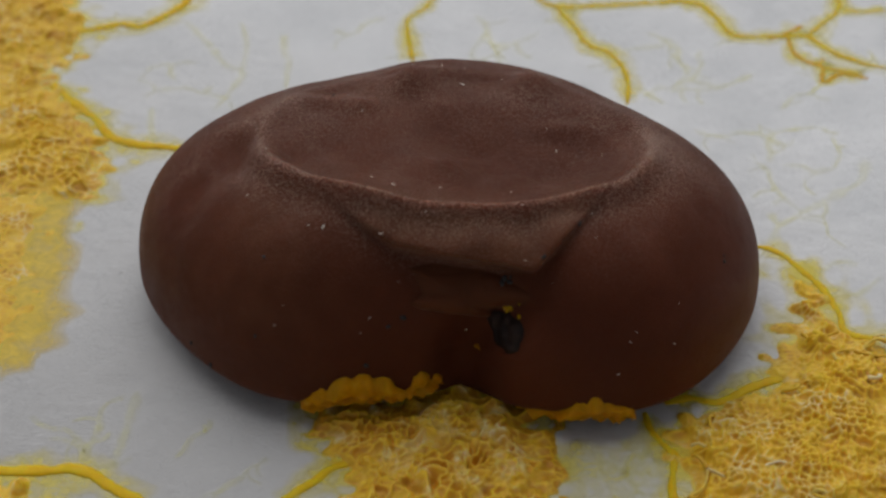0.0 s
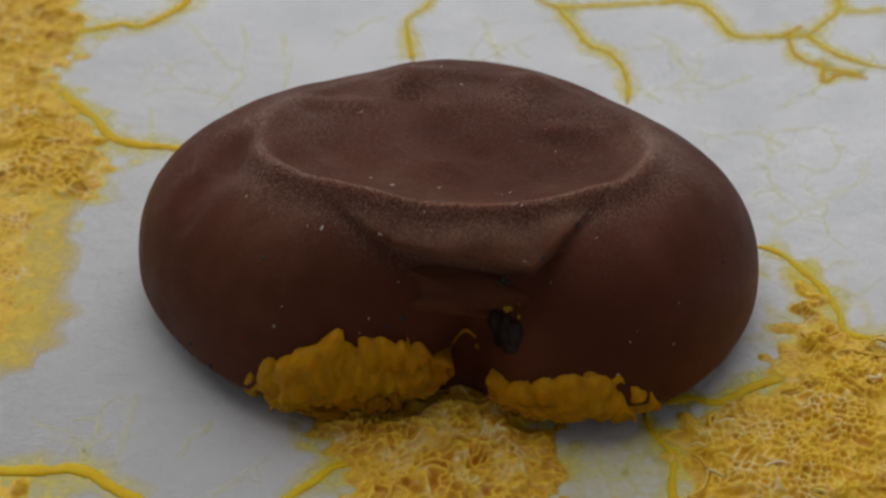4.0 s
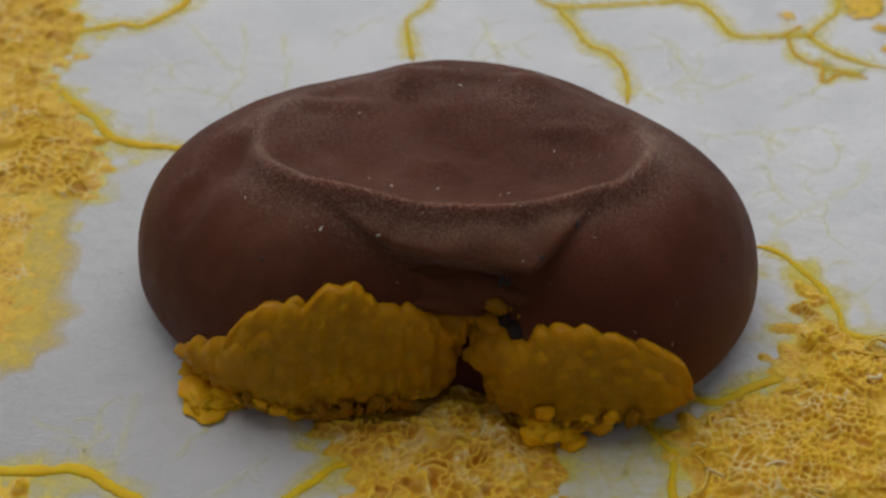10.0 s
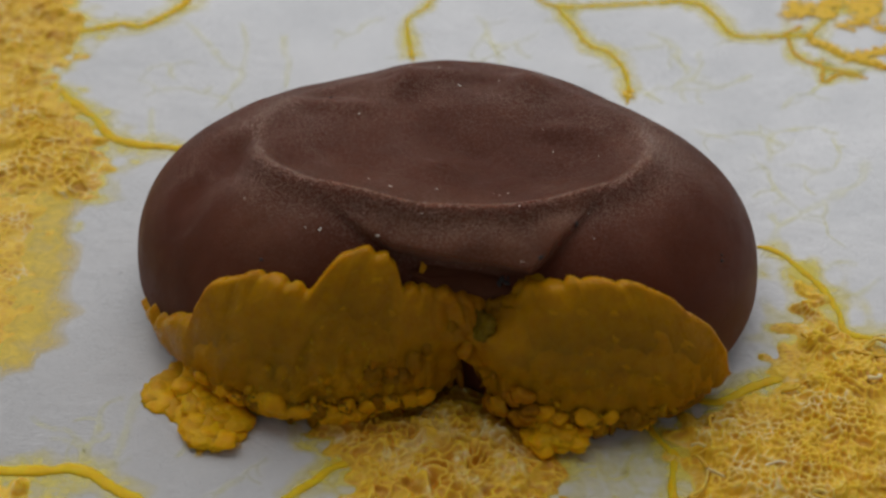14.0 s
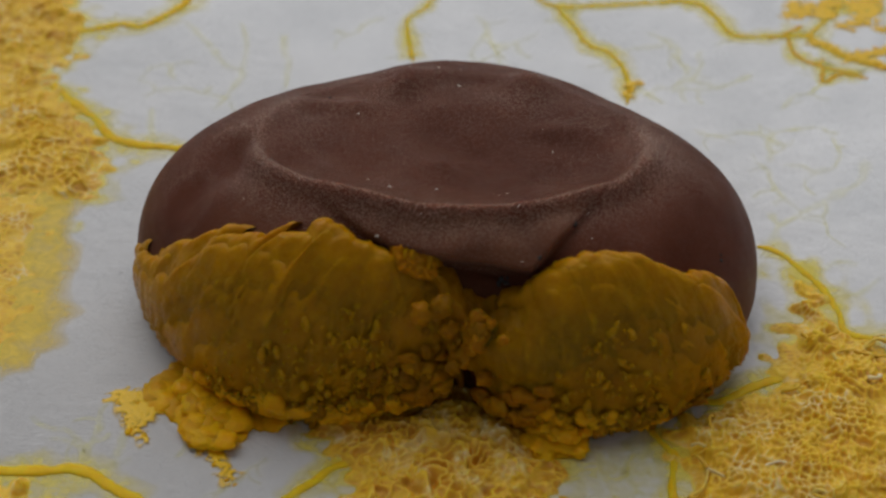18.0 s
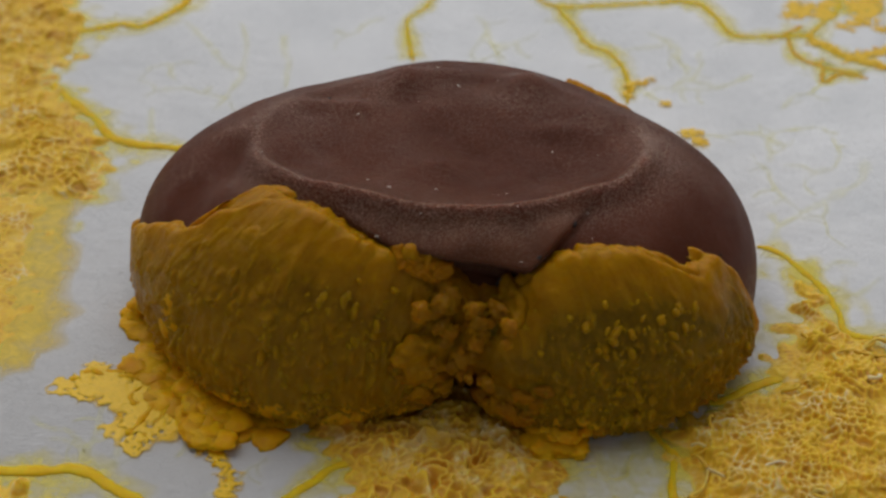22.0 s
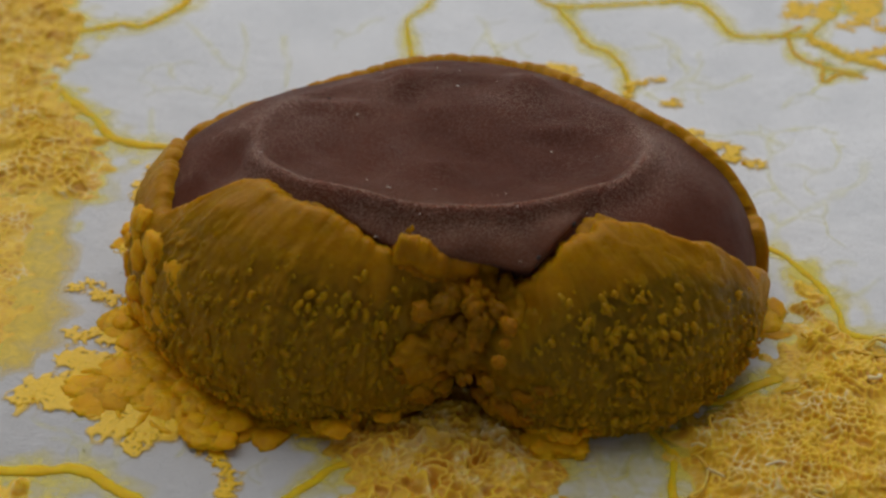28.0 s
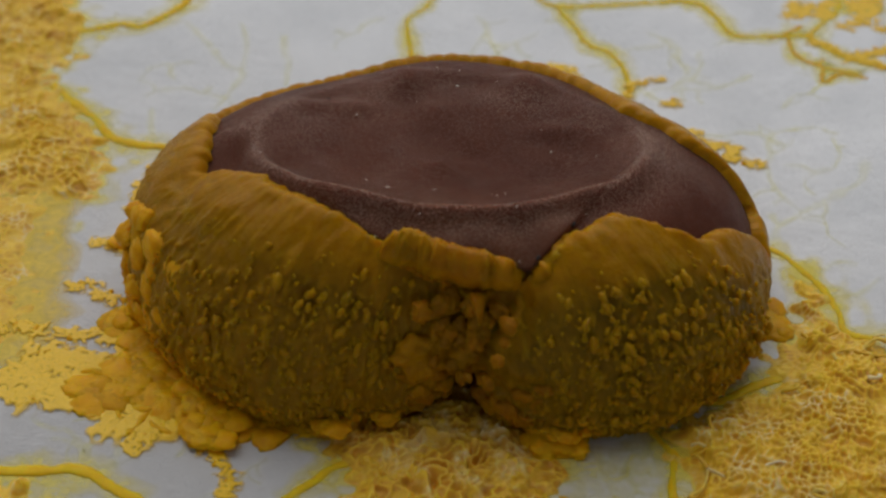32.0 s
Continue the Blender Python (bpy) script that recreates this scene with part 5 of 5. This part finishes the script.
# ---- mats and films of older slime ----
def sponge(label, poly, seed, amp=1.0, cell=1.0, old=0.0):
    """A crust of dried slime: a net of ridges round small pits; old browns it, part age, part painted shade."""
    xs, ys = grid_over(poly, 0.10, 3.0)
    wx, wy = value_noise(xs * 0.9, ys * 0.9, seed), value_noise(xs * 0.9, ys * 0.9, seed + 1)
    d = to_edge(xs + (wx - 0.5) * 2.4, ys + (wy - 0.5) * 2.4, poly) + 2.0 * (value_noise(xs * 0.8, ys * 0.8, seed + 2) - 0.5)
    body = np.clip(d / 3.6, 0, 1)
    body = body * body * (3 - 2 * body)
    size = cell * 1.2
    f1, f2 = cells(xs / size + wx * 1.9, ys / size + wy * 1.9, seed)
    g1, g2 = cells(xs / (size * 0.5) + wy * 0.8, ys / (size * 0.5) + wx * 0.8, seed + 3)
    wall = np.exp(-((f2 - f1) / 0.30) ** 2)
    small = np.exp(-((g2 - g1) / 0.30) ** 2)
    swell = value_noise(xs * 0.5, ys * 0.5, seed + 5)
    fine = value_noise(xs * 0.7 + 5, ys * 0.7, seed + 6)
    fine = np.clip((fine - 0.35) * 4, 0, 1)
    net = wall * (1 - fine) + small * fine
    z = body * 0.85 * amp * (0.20 + 0.65 * swell + 0.42 * net * (0.35 + swell) + 0.40 * value_noise(xs * 1.5, ys * 1.5, seed + 4) + 0.28 * value_noise(xs * 3.3, ys * 3.3, seed + 14))
    z = np.where(d > 0, z, np.maximum(d, -0.2) * 0.5)
    thin = np.exp(-((f2 - f1) / 0.10) ** 2) * (1 - fine) + np.exp(-((g2 - g1) / 0.14) ** 2) * fine
    crest = np.clip(thin * 1.2 * np.clip((value_noise(xs * 0.45 + 3, ys * 0.45, seed + 8) - 0.30) * 3, 0, 1), 0, 1)
    # amber in the pits; old spreads it: browner slime plus the fungus's shade as colour
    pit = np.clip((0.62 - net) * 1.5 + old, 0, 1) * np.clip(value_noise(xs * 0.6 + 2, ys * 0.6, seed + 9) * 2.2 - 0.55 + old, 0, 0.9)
    if old:
        hole = np.exp(-(f1 / 0.30) ** 2) * np.clip(value_noise(xs * 0.9, ys * 0.9 + 4, seed + 15) * 3 - 0.9, 0, 1)
        z = z - 0.45 * body * hole * (d > 0)
        cream = np.clip((value_noise(xs * 0.75 + 1, ys * 0.75, seed + 16) - 0.48) * 4, 0, 1) * (1 - hole)
        crest = 0.25 * crest + 0.75 * cream
        pit = np.clip(np.maximum(pit, 0.9 * hole) * (1 - 0.8 * cream), 0, 1)
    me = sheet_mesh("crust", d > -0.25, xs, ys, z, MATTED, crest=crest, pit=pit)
    mat = thing("slime_mat", label, "slime mat", "slime mats")
    part("crust", me, mat)
    d = to_edge(xs + (wx - 0.5) * 3.5, ys + (wy - 0.5) * 3.5, poly) + 2.4 * (value_noise(xs * 0.6, ys * 0.6, seed + 12) - 0.5)
    stain = sheet_mesh("stain", d > -2.2, xs, ys, 0.02 + 0.01 * swell, HALO, edge=np.clip((d + 2.0) / 2.5, 0, 1))
    part("stain", stain, mat, "thin yellow stain round the mat")
    if amp > 0.85 and not old:
        tagged(part("tangle", tangle("tangle", poly, seed, amp), mat, "tangled yellow and cream threads"), kind="stuff")
    return mat


def tangle(name, poly, seed, amp):
    """Threads that run from knot to knot over a crust, in arches."""
    pick = random.Random(seed)
    q = np.array(poly)
    (x0, y0), (x1, y1) = q.min(0), q.max(0)
    y0 = max(y0, -30.5)
    knots = []
    for k in range(int((x1 - x0) * (y1 - y0) * 0.5)):
        x, y = pick.uniform(x0, x1), pick.uniform(y0, y1)
        if all((x - a) ** 2 + (y - b) ** 2 > 0.75 for a, b in knots[-400:]):
            knots.append((x, y))
    k = np.array(knots)
    k = k[to_edge(k[:, 0], k[:, 1], poly) > 0.5]
    verts, faces = [], []
    for i, p in enumerate(k):
        dist = np.hypot(*(k - p).T)
        for j in np.argsort(dist)[1:4]:
            if j < i or pick.random() < 0.45:
                continue
            if dist[j] > 2.2:
                continue
            mid = (p + k[j]) / 2 + np.array((pick.uniform(-0.8, 0.8), pick.uniform(-0.8, 0.8)))
            h = amp * pick.uniform(0.1, 0.4)
            r = pick.uniform(0.09, 0.20)
            n, sides = 7, 6
            base = len(verts)
            for s in range(n):
                t = s / (n - 1)
                c = p * (1 - t) ** 2 + 2 * mid * t * (1 - t) + k[j] * t * t
                d = 2 * (mid - p) * (1 - t) + 2 * (k[j] - mid) * t
                d = d / (np.linalg.norm(d) + 1e-9)
                z = 0.5 * amp + h * 4 * t * (1 - t) * 0.8
                rr = r * (1.25 - 0.5 * math.sin(math.pi * t))
                for w in range(sides):
                    o = 2 * math.pi * w / sides
                    verts.append((c[0] - d[1] * rr * math.cos(o), c[1] + d[0] * rr * math.cos(o), z + rr * math.sin(o)))
            for s in range(n - 1):
                for w in range(sides):
                    a, b = base + s * sides + w, base + s * sides + (w + 1) % sides
                    faces.append((a, b, b + sides, a + sides))
    return mesh_of(name, verts, faces, THREAD)


def film(label, poly, seed, material, fade=2.0, height=0.05):
    xs, ys = grid_over(poly, 0.25)
    d = to_edge(xs + 2.2 * (value_noise(xs * 0.5, ys * 0.5, seed) - 0.5), ys + 2.2 * (value_noise(xs * 0.5, ys * 0.5, seed + 1) - 0.5), poly)
    z = height * (0.4 + value_noise(xs * 1.5, ys * 1.5, seed + 2)) * np.clip(d / 0.8, 0.15, 1)
    me = sheet_mesh("film", d > 0, xs, ys, z, material, edge=np.clip(d / fade, 0, 1))
    ob = thing("slime_film", label, "slime film", "slime films")
    part("film", me, ob)
    return ob


sponge("spongy yellow slime mat with cream-white pits", [(-45.6, 43.2), (-37.3, 43.2), (-33.9, 34.9), (-33.3, 29.9), (-35.1, 27.0), (-34.7, 23.3), (-31.8, 19.2), (-29.1, 15.7), (-28.5, 9.5), (-29.0, 7.4), (-32.0, 6.6), (-39.2, 7.2)], 11, 0.8, 1.5)
sponge("spongy golden slime mat in front of the fungus", [(-9.7, -22.1), (-9.5, -18.1), (-7.0, -17.2), (-3.6, -17.8), (-1.0, -14.9), (2.0, -13.9), (4.1, -17.2), (6.6, -18.7), (8.3, -22.1), (8.4, -25.7), (8.6, -31.9), (-8.3, -31.9), (-7.4, -26.5), (-8.8, -23.9)], 23, 1.0, 1.15, old=0.55)
sponge("large spongy yellow slime mat with deep pits", [(15.6, -21.8), (17.3, -21.0), (21.3, -18.7), (24.4, -17.3), (25.5, -12.6), (27.4, -8.6), (27.5, -4.3), (29.5, -2.7), (31.0, -8.9), (31.8, -10.6), (36.3, -12.6), (33.2, -31.9), (16.3, -31.9), (16.9, -24.5)], 37, 1.1)
sponge("small corner of a cream-yellow slime mat", [(-33.3, -26.8), (-30.0, -26.7), (-27.8, -28.5), (-26.8, -31.9), (-34.7, -31.9)], 41, 0.8)
sponge("flat matted yellow slime crust", [(-39.3, 9.0), (-32.5, 8.0), (-32.6, 2.0), (-33.4, -2.9), (-32.4, -9.9), (-33.0, -12.0), (-36.0, -15.2)], 53, 0.36, 1.1)
film("smooth translucent yellow slime film on paper", [(-41.3, 11.0), (-30.0, 10.0), (-29.2, -2.9), (-28.7, -9.9), (-30.0, -12.6), (-30.5, -15.6), (-37.0, -17.6)], 61, FILM, 2.2)
film("patchy pale yellow slime film on paper", [(7.2, -23.9), (9.3, -22.1), (15.6, -21.8), (16.5, -25.1), (16.1, -31.9), (7.8, -31.9)], 67, FILM_PALE)
film("pale yellow slime film on paper", [(21.3, -18.7), (25.5, -17.2), (25.6, -21.5), (22.4, -23.9), (18.5, -22.1)], 71, FILM_PALE)


# ---- what moves ----
def motions():
    walk(fungus, [(0.0, pose(0, 0, 0)), (16.0, pose(-0.0001, 0, -0.00015, 0, -0.6, 0)), (32.0, pose(-0.0002, 0, -0.0002, 0, -0.8, 0))])
    for ob, deg, a, t, spin, lift, depth in MOVES:
        shown = on_skin(deg, a, lift, spin)
        inward = (Vector((0.7 * MM, -8 * MM, 7 * MM)) - shown.translation).normalized()
        hidden = Matrix.Translation(inward * (depth + 0.9) * MM) @ shown
        if t <= 0.3:
            rows = [(0.0, shown)]
        else:
            rows = [(0.0, hidden)] + ([(t - 0.4, hidden)] if t > 1 else []) + [(min(t + 1.3, 31.9), shown)]
        rows.append((32.0, on_skin(deg, a + 0.006, lift + (0.24 if ob.name.startswith("grain") else 0.05), spin)))
        walk(ob, rows)
    for ob, shown, t in HANGS:
        inward = (Vector((0.7 * MM, -8 * MM, 6 * MM)) - shown.translation).normalized()
        hidden = Matrix.Translation(inward * 3.2 * MM) @ shown
        walk(ob, [(0.0, hidden), (t - 0.4, hidden), (t + 1.6, shown), (32.0, shown)])
    for ob, deg, home, before, t0, t1 in LOBES:
        shown = on_skin(deg, home, 0, 0)
        if t1 == 0:
            walk(ob, [(0.0, shown), (32.0, shown)])
            continue
        start = on_skin(deg, max(before - 0.17, -0.5), -0.2, 0) @ on_skin(deg, max(home - 0.17, -0.5), 0, 0).inverted() @ shown
        turned = shown.to_quaternion().rotation_difference(start.to_quaternion())
        if turned.angle > radians(22):
            start = Matrix.Translation(start.translation) @ shown.to_quaternion().slerp(start.to_quaternion(), radians(22) / turned.angle).to_matrix().to_4x4()
        core = shown @ (sum((Vector(c) for c in ob.bound_box), Vector()) / 8)
        hidden = Matrix.Translation((Vector((0.9 * MM, -6.5 * MM, 5.5 * MM)) - core) * 0.62) @ shown
        part_way = t0 + 0.45 * (t1 - t0)
        sunk = Matrix.Translation((hidden.translation - shown.translation).normalized() * (1.9 if t0 > 13 or t0 < 7 else 1.2) * MM) @ start
        rows = [(0.0, sunk)] if t0 == 0 else [(0.0, hidden), (t0 - 0.5, hidden), (t0, sunk)]
        if before == home:
            rows = [(0.0, hidden)] + ([(t0 - 0.3, hidden)] if t0 > 1 else []) + [(t0 + 0.5, Matrix.Translation((hidden.translation - shown.translation).normalized() * 1.2 * MM) @ shown)]
        elif home - before < 0.16:
            rows.append((part_way, Matrix.LocRotScale(start.translation.lerp(shown.translation, 0.45), start.to_quaternion().slerp(shown.to_quaternion(), 0.45), None)))
        else:
            rows = [(0.0, hidden)] + ([(t0 - 0.5, hidden)] if t0 > 1 else [])
        walk(ob, rows + [(t1, shown)] + ([(32.0, shown)] if t1 < 32 else []))
    for ob, x, y, z, spin, dx, dy, t, ebb in CREEPS:
        hidden, shown = pose((x - dx) * MM, (y - dy) * MM, -(1.6 + 2 * z) * MM, 0, 0, spin), pose(x * MM, y * MM, z * MM, 0, 0, spin)
        rows = [(0.0, hidden)] + ([(t - 0.5, hidden)] if t > 1 else []) + [(min(t + 1.1, 31.9), shown)]
        if ebb:
            rows += [(t + 4.0, shown), (min(t + 9.0, 31.9), pose(x * MM, y * MM, (z - ebb) * MM, 0, 0, spin))]
            rows.append((32.0, pose(x * MM, y * MM, (z - ebb) * MM, 0, 0, spin)))
        else:
            rows.append((32.0, shown))
        walk(ob, rows)


motions()
